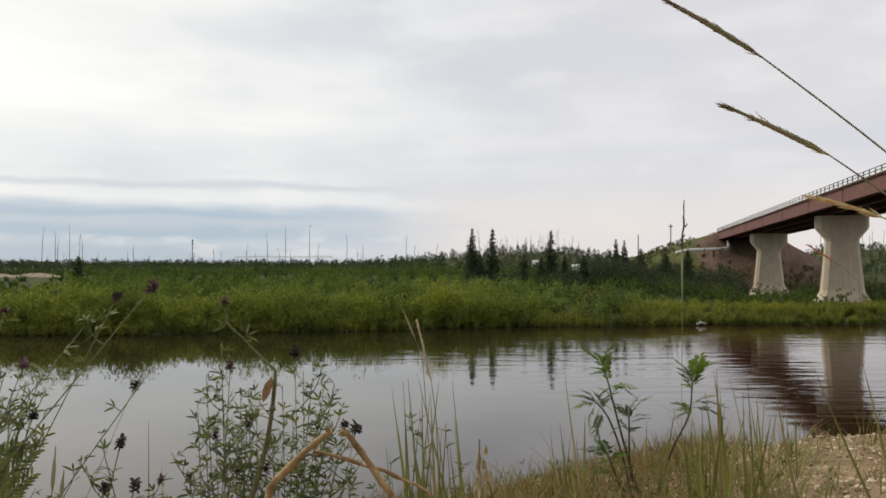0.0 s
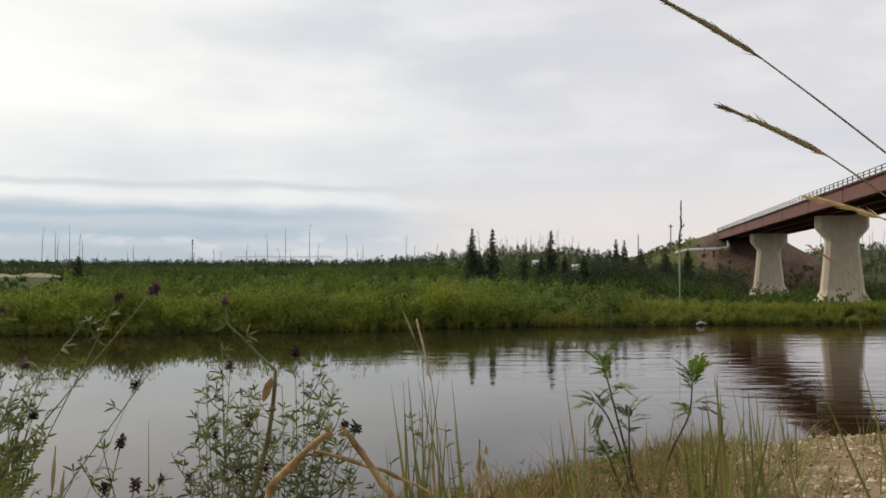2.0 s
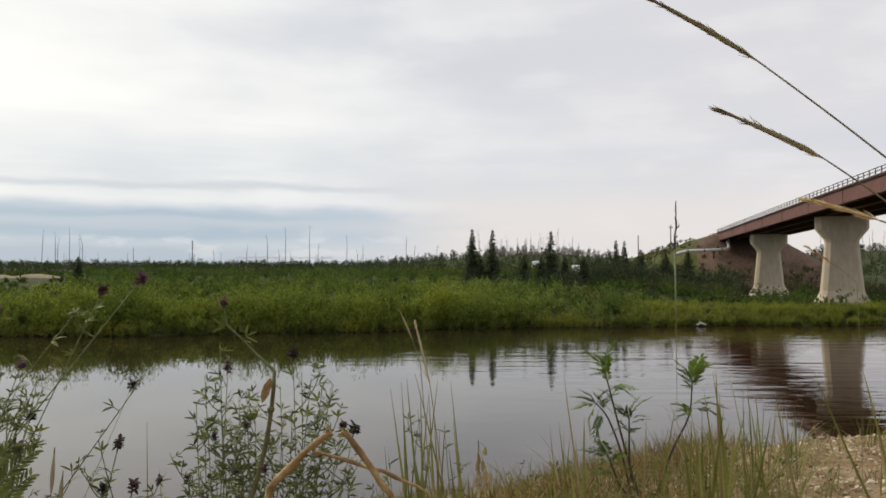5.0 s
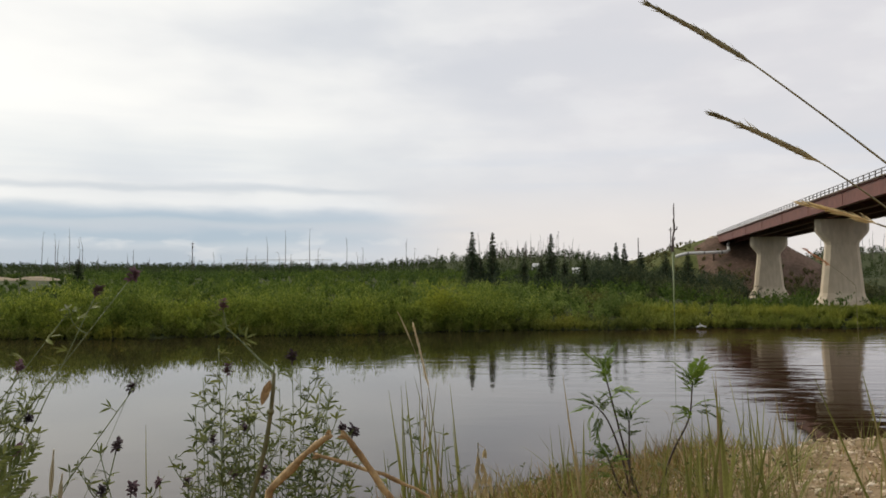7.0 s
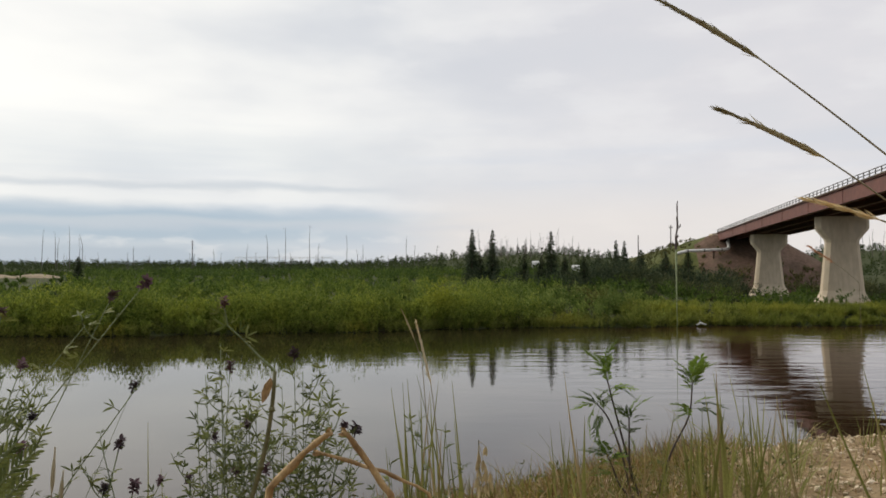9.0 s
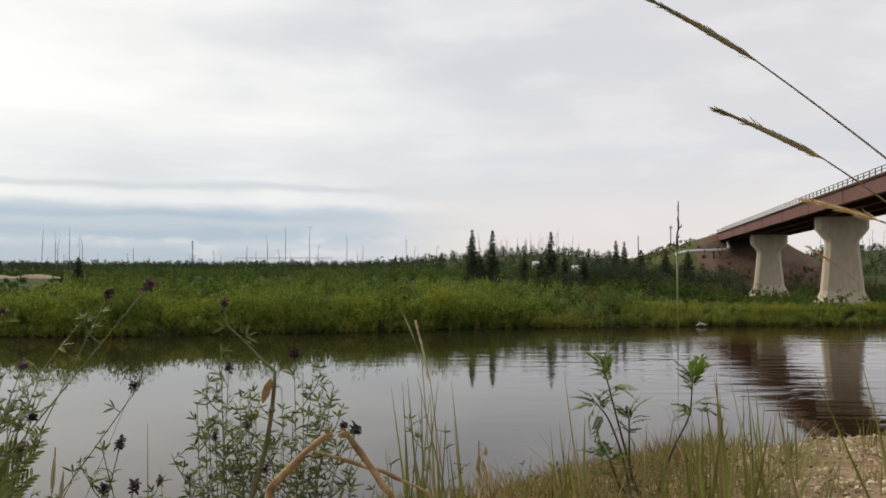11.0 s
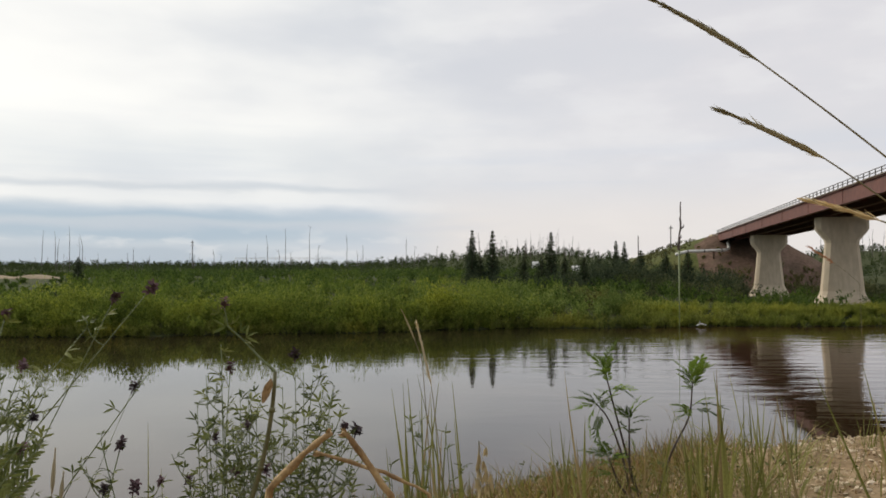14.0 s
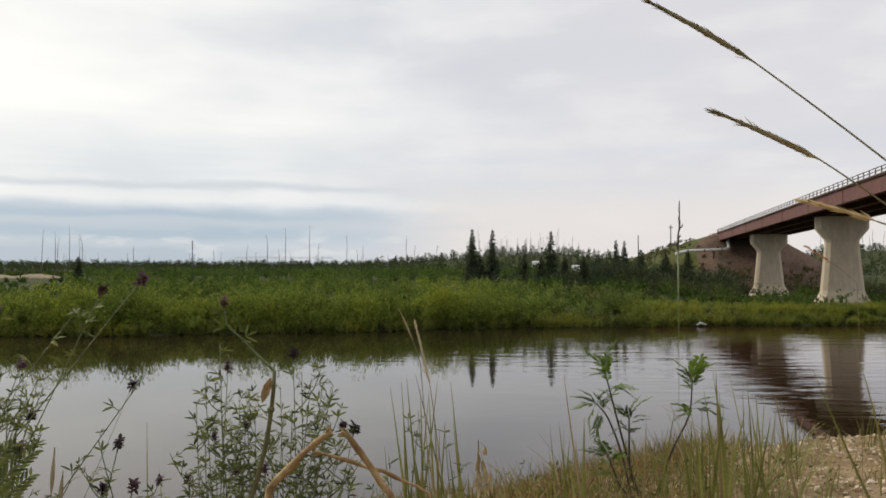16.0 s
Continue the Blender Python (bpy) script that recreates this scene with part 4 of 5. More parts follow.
def alfalfa(x, y, tip, bow, seed, leaves=16, shoots=4, flower=1, sway=0.8, low=0.35, thick=0.0024, size=1.0):
    r = random.Random(seed)
    root = planted("alfalfa", x, y, "leafy green alfalfa stem with small purple flowers" if flower else "leafy green alfalfa stem without flowers", "alfalfa", "alfalfa stems on the near bank", sway)
    base = root.location
    path = arc((0, 0, 0), Vector(tip) - base, bow)
    part("stem", Geo().tube(path, [thick * (1 - 0.6 * i / 9) for i in range(10)], 6), GREENSTEM, root, smooth=True)

    def dress(line, n, lo, s):
        turn = r.uniform(0, 6)
        for i in range(n):
            t = lo + (1 - lo) * (i + r.uniform(0, 0.8)) / n
            turn += 2.4 + r.uniform(-0.5, 0.5)
            way = Vector((math.cos(turn), math.sin(turn) * 0.8, r.uniform(0.2, 1.5)))
            put("leaf", r.choice(CLOVER_LEAVES), root, spot_on(line, t), way, r.uniform(-0.7, 0.7), s * size * r.uniform(0.75, 1.25))

    dress(path, leaves, low, 1.0)
    for i in range(shoots):
        t = low + (0.93 - low) * (i + r.uniform(0, 1)) / shoots
        p = spot_on(path, t)
        a = r.choice((0, math.pi)) + r.uniform(-0.9, 0.9)
        reach = r.uniform(0.05, 0.13) * (1.15 - 0.6 * t)
        end = p + Vector((math.cos(a) * reach * 0.7, math.sin(a) * reach * 0.5, reach * r.uniform(0.7, 1.2)))
        line = arc(p, end, (math.cos(a) * 0.012, 0, -0.008), 5)
        part("branch", Geo().tube(line, [0.0011, 0.001, 0.0009, 0.0008, 0.0007, 0.0005], 5), GREENSTEM, root, smooth=True)
        dress(line, 5, 0.25, 0.85)
        if flower and r.random() < 0.1 * flower:
            put("flower", r.choice(FLOWERS + FADED_FLOWERS), root, end, (0.2, 0, 1), r.uniform(0, 6), r.uniform(0.7, 1.0), "Z")
    if flower:
        put("flower", r.choice(FLOWERS), root, path[-1], (path[-1] - path[-2]), r.uniform(0, 6), r.uniform(1.0, 1.35), "Z")
    return root


# leafy clump at the left edge
for i, (tip, bow, lv) in enumerate((
        ((-0.656, 1.200, 5.837), (-0.03, 0, 0), 22), ((-0.653, 1.250, 5.816), (-0.04, 0, 0), 20), ((-0.657, 1.150, 5.793), (-0.02, 0, 0), 20),
        ((-0.640, 1.200, 5.758), (-0.03, 0, 0), 18), ((-0.729, 1.300, 5.787), (0.02, 0, 0), 22), ((-0.710, 1.200, 5.848), (0.02, 0, 0), 22), ((-0.603, 1.100, 5.731), (-0.03, 0, 0), 16))):
    alfalfa(-0.86 + 0.03 * i, 1.16 + 0.03 * (i % 3), tip, bow, 100 + i, lv - 6, 3, i % 3 == 0, 0.55, 0.5, 0.0019)
# long bare stems that lean out over the water
alfalfa(-1.080, 1.00, (-0.383, 1.000, 5.965), (0, 0, 0), 131, 7, 1, 1, 1.70, 0.60, 0.0019)
alfalfa(-0.848, 1.02, (-0.436, 1.020, 5.951), (0, 0, 0), 132, 4, 0, 1, 2.00, 0.75, 0.0016)
alfalfa(-1.146, 1.05, (-0.488, 1.050, 5.917), (0, 0, 0), 133, 6, 1, 0, 1.70, 0.60, 0.0018)
alfalfa(-0.843, 1.10, (-0.629, 1.100, 5.926), (0, 0, 0), 134, 6, 1, 1, 1.50, 0.60, 0.0024)
alfalfa(-0.990, 1.20, (-0.460, 1.200, 5.829), (0, 0, 0.0), 135, 9, 1, 0, 0.50, 0.50, 0.0019)
alfalfa(-0.773, 1.20, (-0.483, 1.200, 5.805), (0, 0, 0), 139, 0, 0, 1, 0.50, 0.80, 0.0009)
alfalfa(-0.378, 1.20, (-0.533, 1.200, 5.729), (-0.01, 0, 0), 140, 7, 2, 0, 0.50, 0.60, 0.0018)


def fern_leaf_weed(x, y, tip, seed):
    """A feathered leaf of a low weed by the clump."""
    root = planted("feathered_weed", x, y, "low weed with feathered green leaf", "weed", "", 0.3)
    b = root.location
    tip = Vector(tip) - b
    start = tip + Vector((-0.055, 0, -0.055))
    path = arc(start, tip, (-0.004, 0, 0.006), 6)
    part("stem", Geo().tube(arc((0, 0, 0), start, (0.01, 0, 0), 5) + path[1:], 0.0012, 5), GREENSTEM, root)
    r = random.Random(seed)
    for i in range(11):
        t = i / 10
        for k in (-1, 1):
            g = Geo()
            fold_leaf(g, (0, 0, 0), (0.9 if k > 0 else 0.05, 0.1, 0.12 if k > 0 else 1.0), (0, -1, 0.3), 0.028 * (1.1 - t * 0.65), 0.0046, r.uniform(-0.1, 0.3))
            part("leaflet", g, CLOVER, root).location = spot_on(path, t)


alfalfa(-0.60, 1.2, (-0.503, 1.200, 5.715), (-0.02, 0, 0), 136, 9, 3, 1, 0.5, 0.6)
alfalfa(-0.56, 1.15, (-0.461, 1.150, 5.663), (0, 0, 0), 137, 5, 2, 1, 0.4, 0.6)
alfalfa(-0.60, 1.15, (-0.506, 1.150, 5.661), (0, 0, 0), 138, 5, 1, 1, 0.4, 0.6)
fern_leaf_weed(-0.63, 1.0, (-0.529, 1.000, 5.757), 1)
fern_leaf_weed(-0.63, 1.0, (-0.533, 1.000, 5.726), 2)
fern_leaf_weed(-0.65, 1.0, (-0.554, 1.000, 5.766), 3)
for i, tip in enumerate(((-0.694, 1.220, 5.828), (-0.671, 1.250, 5.786), (-0.666, 1.200, 5.764), (-0.688, 1.180, 5.746), (-0.687, 1.300, 5.778), (-0.647, 1.150, 5.727), (-0.705, 1.300, 5.805))):
    alfalfa(-0.84 + 0.025 * i, 1.2, tip, (-0.03, 0, 0), 150 + i, 10, 2, 0, 0.5, 0.5, 0.0018)
# the bushy clump by the broken stalk: (tip, bow, leaves, flowering)
for i, (tip, bow, lv, fl) in enumerate((
        ((-0.318, 1.150, 5.842), (-0.011, 0, 0), 12, 1),         ((-0.305, 1.200, 5.746), (-0.006, 0, 0), 14, 1),         ((-0.368, 1.250, 5.716), (-0.015, 0, 0), 12, 1),
        ((-0.316, 1.180, 5.680), (-0.009, 0, 0), 8, 1),         ((-0.419, 1.280, 5.636), (-0.023, 0, 0), 8, 1),         ((-0.263, 1.150, 5.690), (0.0, 0, 0), 8, 1),
        ((-0.231, 1.200, 5.854), (0.009, 0, 0), 9, 1),         ((-0.161, 1.250, 5.735), (0.023, 0, 0), 6, 1),         ((-0.135, 1.180, 5.741), (0.027, 0, 0), 6, 1),
        ((-0.394, 1.280, 5.818), (-0.018, 0, 0), 14, 0),         ((-0.331, 1.150, 5.883), (-0.013, 0, 0), 9, 0),         ((-0.303, 1.200, 5.805), (-0.005, 0, 0), 18, 0),
        ((-0.261, 1.250, 5.804), (0.005, 0, 0), 14, 0),         ((-0.214, 1.180, 5.837), (0.011, 0, 0), 14, 0),         ((-0.199, 1.280, 5.790), (0.017, 0, 0), 16, 0),
        ((-0.164, 1.150, 5.818), (0.02, 0, 0), 12, 0),         ((-0.203, 1.200, 5.824), (0.014, 0, 0), 14, 0),         ((-0.329, 1.250, 5.787), (-0.008, 0, 0), 18, 0),
        ((-0.337, 1.180, 5.789), (-0.013, 0, 0), 20, 0),         ((-0.285, 1.280, 5.726), (0.002, 0, 0), 16, 0),         ((-0.189, 1.150, 5.754), (0.015, 0, 0), 18, 0),
        ((-0.162, 1.200, 5.698), (0.022, 0, 0), 12, 0),         ((-0.398, 1.250, 5.776), (-0.02, 0, 0), 16, 0),         ((-0.362, 1.180, 5.739), (-0.018, 0, 0), 16, 0),
        ((-0.248, 1.280, 5.759), (0.009, 0, 0), 18, 0),         ((-0.278, 1.150, 5.783), (-0.003, 0, 0), 16, 0),         ((-0.215, 1.200, 5.708), (0.012, 0, 0), 14, 0),
        ((-0.150, 1.250, 5.669), (0.026, 0, 0), 10, 0),         ((-0.172, 1.180, 5.769), (0.02, 0, 0), 12, 0),         ((-0.266, 1.280, 5.698), (0.005, 0, 0), 14, 0),
        ((-0.324, 1.150, 5.720), (-0.012, 0, 0), 16, 0))):
    alfalfa(-0.33 + 0.016 * (i % 7) + 0.35 * (tip[0] + 0.28), tip[1] - 0.02, tip, tuple(0.4 * v for v in bow), 200 + i, lv, 3, fl, 0.4, 0.5, 0.0015, 1.0)
# thin alfalfa among the middle grass
for i, tip in enumerate(((-0.043, 1.400, 5.736), (0.004, 1.400, 5.709), (-0.048, 1.350, 5.672), (-0.032, 1.350, 5.689), (-0.090, 1.300, 5.678))):
    alfalfa(tip[0] + 0.03, tip[1], tip, (0.01, 0, 0), 240 + i, 5, 1, 0, 0.4, 0.62, 0.0014, 0.9)


def broken_stalk():
    root = planted("broken_stalk", -0.41, 1.12, "olive-brown broken weed stalk with one withered leaf", "weed stalk", "", 0.2)
    b = root.location
    path = arc((0, 0, 0), Vector((-0.264, 1.120, 5.707)) - b, (0.0, 0, 0), 5) + arc(Vector((-0.264, 1.120, 5.707)) - b, Vector((-0.244, 1.120, 5.846)) - b, (0.008, 0, 0), 5)[1:]
    part("stalk", Geo().tube(path, [0.0042 - 0.00013 * i for i in range(len(path))], 9), BROWNSTEM, root, smooth=True)
    for i in (5, 8):
        part("node", Geo().tube([path[i] - Vector((0, 0, 0.004)), path[i], path[i] + Vector((0, 0, 0.004))], [0.0036, 0.0048, 0.0036], 9), BROWNSTEM, root, smooth=True)
    part("bent_top", Geo().tube([path[-1], Vector((-0.266, 1.120, 5.866)) - b, Vector((-0.290, 1.120, 5.891)) - b, Vector((-0.313, 1.120, 5.912)) - b, Vector((-0.318, 1.120, 5.939)) - b], [0.0028, 0.0018, 0.0015, 0.0012, 0.0008], 6), GREENSTEM, root, "thin green bent top")
    g = Geo()
    fold_leaf(g, Vector((-0.248, 1.110, 5.837)) - b, (-0.35, 0, -1), (0.3, -1, 0), 0.036, 0.013, -0.2)
    fold_leaf(g, Vector((-0.247, 1.110, 5.837)) - b, (-0.15, 0.1, -1), (0.9, -0.4, 0), 0.032, 0.012, 0.3)
    part("withered_leaf", g, STRAW, root, "withered orange-brown leaf")
    for k, (p, s) in enumerate((((-0.274, 1.120, 5.881), 0.9), ((-0.290, 1.120, 5.891), 1.0), ((-0.307, 1.120, 5.908), 1.1), ((-0.313, 1.120, 5.914), 1.0), ((-0.317, 1.120, 5.928), 1.0), ((-0.300, 1.120, 5.901), 0.9))):
        put("leaf", CLOVER_LEAVES[k], root, Vector(p) - b, (1 if k % 2 else -1, -0.2, 0.6), k, s)
    put("flower", FADED_FLOWERS[0], root, Vector((-0.318, 1.120, 5.939)) - b, (0, 0, 1), 1, 1.1, "Z")


broken_stalk()


def straw_stalk(pts, radii, seed):
    """A dead hollow stalk, split at the kink."""
    root = planted("dry_stalk", pts[0][0], pts[0][1], "kinked tan dry weed stalk with split ends", "dry stalk", "dead stalks by the camera", 0.06)
    b = root.location
    path = [Vector(p) - b for p in pts]
    path[0] = Vector((0, 0, 0))
    fine = []
    for i in range(len(path) - 1):
        fine += [path[i].lerp(path[i + 1], k / 4) for k in range(4)]
    fine.append(path[-1])
    wander = random.Random(seed + 50)
    fine = [p + Vector((wander.uniform(-1, 1), 0, wander.uniform(-1, 1))) * (0.0016 if 0 < k < len(fine) - 1 else 0) for k, p in enumerate(fine)]
    rr = np.interp(np.linspace(0, len(radii) - 1, len(fine)), range(len(radii)), radii)
    r = random.Random(seed)
    part("stalk", Geo().tube(fine, [float(k) * r.uniform(0.68, 1.15) for k in rr], 10), STRAW, root, smooth=True)
    g = Geo()
    way = (path[-1] - path[-2]).normalized()
    for k in range(3):
        fold_leaf(g, path[-1] - way * 0.008, way + Vector((r.uniform(-0.5, 0.5), r.uniform(-0.3, 0.3), r.uniform(-0.5, 0.5))), (0, -1, 0.2), 0.012, 0.005, 0.1)
    part("split_end", g, STRAW, root)


straw_stalk([(-0.29, 0.98, 5.3), (-0.221, 0.980, 5.716), (-0.178, 0.970, 5.761), (-0.139, 0.960, 5.792)], [0.007, 0.0055, 0.0052, 0.0036], 1)
straw_stalk([(-0.02, 1.0, 5.3), (-0.069, 1.000, 5.703), (-0.105, 0.990, 5.762), (-0.128, 0.980, 5.789)], [0.004, 0.0044, 0.0046, 0.0036], 2)
straw_stalk([(0.05, 1.05, 5.3), (-0.020, 1.030, 5.697), (-0.078, 1.020, 5.728), (-0.165, 1.000, 5.758)], [0.0022, 0.0026, 0.0032, 0.0022], 3)


# grass
def blade_mesh(r, mat, bend, wide):
    g = Geo()
    rows = []
    for i in range(8):
        t = i / 7
        c = Vector((bend * t * t, 0, t * (1 - 0.25 * abs(bend) * t)))
        w = wide * (1 - t ** 2.2) ** 0.8 * (0.6 + 0.4 * min(1, t * 5)) + 0.0004
        rows += [c + Vector((0, -w, w * 0.5)), c, c + Vector((0, w, w * 0.5))]
    fs = []
    for i in range(7):
        for k in (0, 1):
            fs.append((i * 3 + k, i * 3 + k + 1, i * 3 + k + 4, i * 3 + k + 3))
    return g.add(rows, fs).mesh("blade", mat, True)


BLADES = [blade_mesh(near_rng, BLADE, b, w) for b, w in ((0.1, 0.007), (0.3, 0.006), (0.55, 0.008), (0.02, 0.005), (0.8, 0.006))]
DRY = [blade_mesh(near_rng, DRYBLADE, b, w) for b, w in ((0.15, 0.005), (0.45, 0.005), (0.9, 0.006))]


def grass_tuft(x, y, n, height, seed, dry=0.2, spread=0.05, sway=0.3, splay=0.35, stalks=0):
    r = random.Random(seed)
    root = planted("grass_tuft", x, y, "green grass tuft with some dry blades on gravel" if dry < 0.5 else "straw-coloured dry grass tuft on gravel", "grass tuft", "grass tufts on the near bank", sway)
    for i in range(n):
        a = r.uniform(0, 6.28)
        d = spread * r.random() ** 0.5
        h = height * r.uniform(0.4, 1.05)
        me = r.choice(DRY) if r.random() < dry else r.choice(BLADES)
        ob = new("blade", me)
        ob.parent = root
        lean = splay * r.random()
        ob.matrix_basis = Matrix.Translation((math.cos(a) * d, math.sin(a) * d, 0)) @ Matrix.Rotation(a + r.uniform(-0.6, 0.6), 4, "Z") @ Matrix.Rotation(lean, 4, "Y") @ Matrix.Diagonal((h, h ** 0.3 * 0.65, h, 1))
    return root


def seed_head(line, n, length, width, mat, parent, rng, fan=0.22, name="seed_head"):
    path = np.array([tuple(p) for p in line])
    t = rng.uniform(0, 1, n)
    f = t * (len(path) - 1)
    i = np.minimum(f.astype(int), len(path) - 2)
    k = (f - i)[:, None]
    p = path[i] * (1 - k) + path[i + 1] * k
    way = (path[i + 1] - path[i])
    way /= np.linalg.norm(way, axis=1, keepdims=True)
    way = way + rng.normal(size=way.shape) * fan
    s = rng.uniform(0.6, 1.2, n) * (1 - 0.3 * t)
    ob = new(name, card_mesh(name, leaf_quads(p, way, length * s, width, rng), mat))
    ob.parent = parent
    return ob


def wild_rye(x, y, knee, neck, tip, seed, thick=0.0014, sway=1.0, awn=0.024, mat=None, label="drooping bristly grass seed head on a thin stem", fan=0.10, dense=520, girth=0.0032):
    """A tall grass: stem up to the knee, on to the neck, then the bristly head to the tip."""
    rng = np.random.default_rng(seed)
    root = planted("wild_rye", x, y, label, "seed grass", "tall seed grasses by the camera", sway)
    b = root.location
    knee, neck, tip = (Vector(v) - b for v in (knee, neck, tip))
    low = arc((0, 0, 0), knee, (0.02, 0, 0), 6)
    stem = low + arc(knee, neck, (0.0, 0, 0.004), 5)[1:]
    part("stem", Geo().tube(stem, [thick * (1 - 0.35 * i / 11) for i in range(len(stem))], 6), RYESTEM, root, smooth=True)
    head = arc(neck, tip, (0.0, 0, (tip - neck).length * 0.03), 8)
    core = part("seed_head", Geo().tube(head, [girth * k for k in (0.35, 0.7, 0.95, 1.0, 0.95, 0.85, 0.65, 0.4, 0.12)], 7), mat or AWN, root)
    seed_head(head, dense, awn, 0.0016, mat or AWN, core, rng, fan, "awn")
    return root


RYE = [
    wild_rye(0.68, 0.90, (0.567, 0.900, 6.095), (0.376, 0.900, 6.244), (0.258, 0.900, 6.314), 1, 0.0015, 0.0),
    wild_rye(0.66, 0.86, (0.548, 0.870, 6.044), (0.439, 0.870, 6.124), (0.325, 0.870, 6.178), 2, 0.0013, 0.0),
    wild_rye(0.64, 0.80, (0.516, 0.800, 6.022), (0.461, 0.800, 6.048), (0.384, 0.800, 6.070), 3, 0.0014, 0.0, 0.020, PALEAWN, "pale drooping grass seed head on a thin stem", 0.12, 200, 0.0018),
]
wild_rye(0.03, 1.5, (-0.013, 1.500, 5.694), (-0.022, 1.500, 5.766), (-0.050, 1.500, 5.885), 4, 0.0012, 0.55, 0.016, PALEAWN, "upright pale dry grass seed head", 0.13, 320, 0.0022)
wild_rye(-0.02, 1.55, (-0.041, 1.550, 5.804), (-0.056, 1.550, 5.849), (-0.082, 1.550, 5.909), 5, 0.0010, 0.6, 0.012, AWN, "thin dark grass seed head", 0.08, 120, 0.002)
wild_rye(-0.56, 1.1, (-0.559, 1.100, 5.650), (-0.557, 1.100, 5.676), (-0.553, 1.100, 5.734), 7, 0.0012, 0.2, 0.012, PALEAWN, "short upright tan grass seed head", 0.08, 160, 0.0030)
wild_rye(-0.53, 1.12, (-0.554, 1.120, 5.644), (-0.554, 1.120, 5.660), (-0.551, 1.120, 5.695), 8, 0.0012, 0.2, 0.012, PALEAWN, "short upright tan grass seed head", 0.08, 130, 0.0030)
wild_rye(-0.60, 1.12, (-0.630, 1.120, 5.627), (-0.622, 1.120, 5.660), (-0.605, 1.120, 5.678), 9, 0.0012, 0.2, 0.014, PALEAWN, "short upright tan grass seed head", 0.12, 130, 0.0030)
wild_rye(0.72, 1.35, (0.732, 1.350, 5.968), (0.688, 1.350, 6.004), (0.644, 1.350, 6.032), 6, 0.0004, 0.5, 0.012, LITTERHEAD, "small reddish drooping grass seed head", 0.3, 60, 0.0008)


def lone_stalk():
    """A single upright dead flower stalk, knobbly above, green below."""
    root = planted("flower_stalk", 0.465, 1.5, "single upright knobbly flower stalk, green below", "weed stalk", "", 0.0)
    b = root.location
    low = [Vector((0, 0, 0)), Vector((0.464, 1.500, 5.677)) - b, Vector((0.467, 1.500, 5.898)) - b, Vector((0.468, 1.500, 6.031)) - b]
    part("stem", Geo().tube(low, [0.0002, 0.0002, 0.0009, 0.0022], 7), GREENSTEM, root, smooth=True)
    r = random.Random(4)
    top = [low[-1].lerp(Vector((0.473, 1.500, 6.126)) - b, i / 14) + Vector((r.uniform(-1, 1) * 0.0014, 0, 0)) for i in range(15)]
    part("spike", Geo().tube(top, [0.0019 + r.uniform(0, 0.0009) - 0.0013 * i / 14 for i in range(15)], 7), DARKSTEM, root)
    for i in (1, 3, 6):
        p = top[i]
        a = r.uniform(0, 6.28)
        part("pod", Geo().tube([p, p + Vector((math.cos(a) * 0.005, math.sin(a) * 0.005, 0.004)), p + Vector((math.cos(a) * 0.006, math.sin(a) * 0.006, 0.009))], [0.0008, 0.0016, 0.0004], 5), DARKSTEM, root)
    return root


STALK = lone_stalk()


def single_blade(x, y, tip, bow, width, seed, dry=False, sway=0.6):
    root = planted("long_grass", x, y, "single long dry grass stem" if dry else "single long green grass blade", "grass stem", "long grass stems on the near bank", sway)
    b = root.location
    path = arc((0, 0, 0), Vector(tip) - b, bow, 10)
    g = Geo()
    rows = []
    for i, p in enumerate(path):
        w = 1.5 * width * (1 - (i / 10) ** 2) + 0.0003
        rows += [p + Vector((-w, 0, 0)), p + Vector((0, w * 0.5, 0)), p + Vector((w, 0, 0))]
    fs = [(i * 3 + k, i * 3 + k + 1, i * 3 + k + 4, i * 3 + k + 3) for i in range(10) for k in (0, 1)]
    part("blade", g.add(rows, fs), DRYBLADE if dry else BLADE, root, smooth=True)


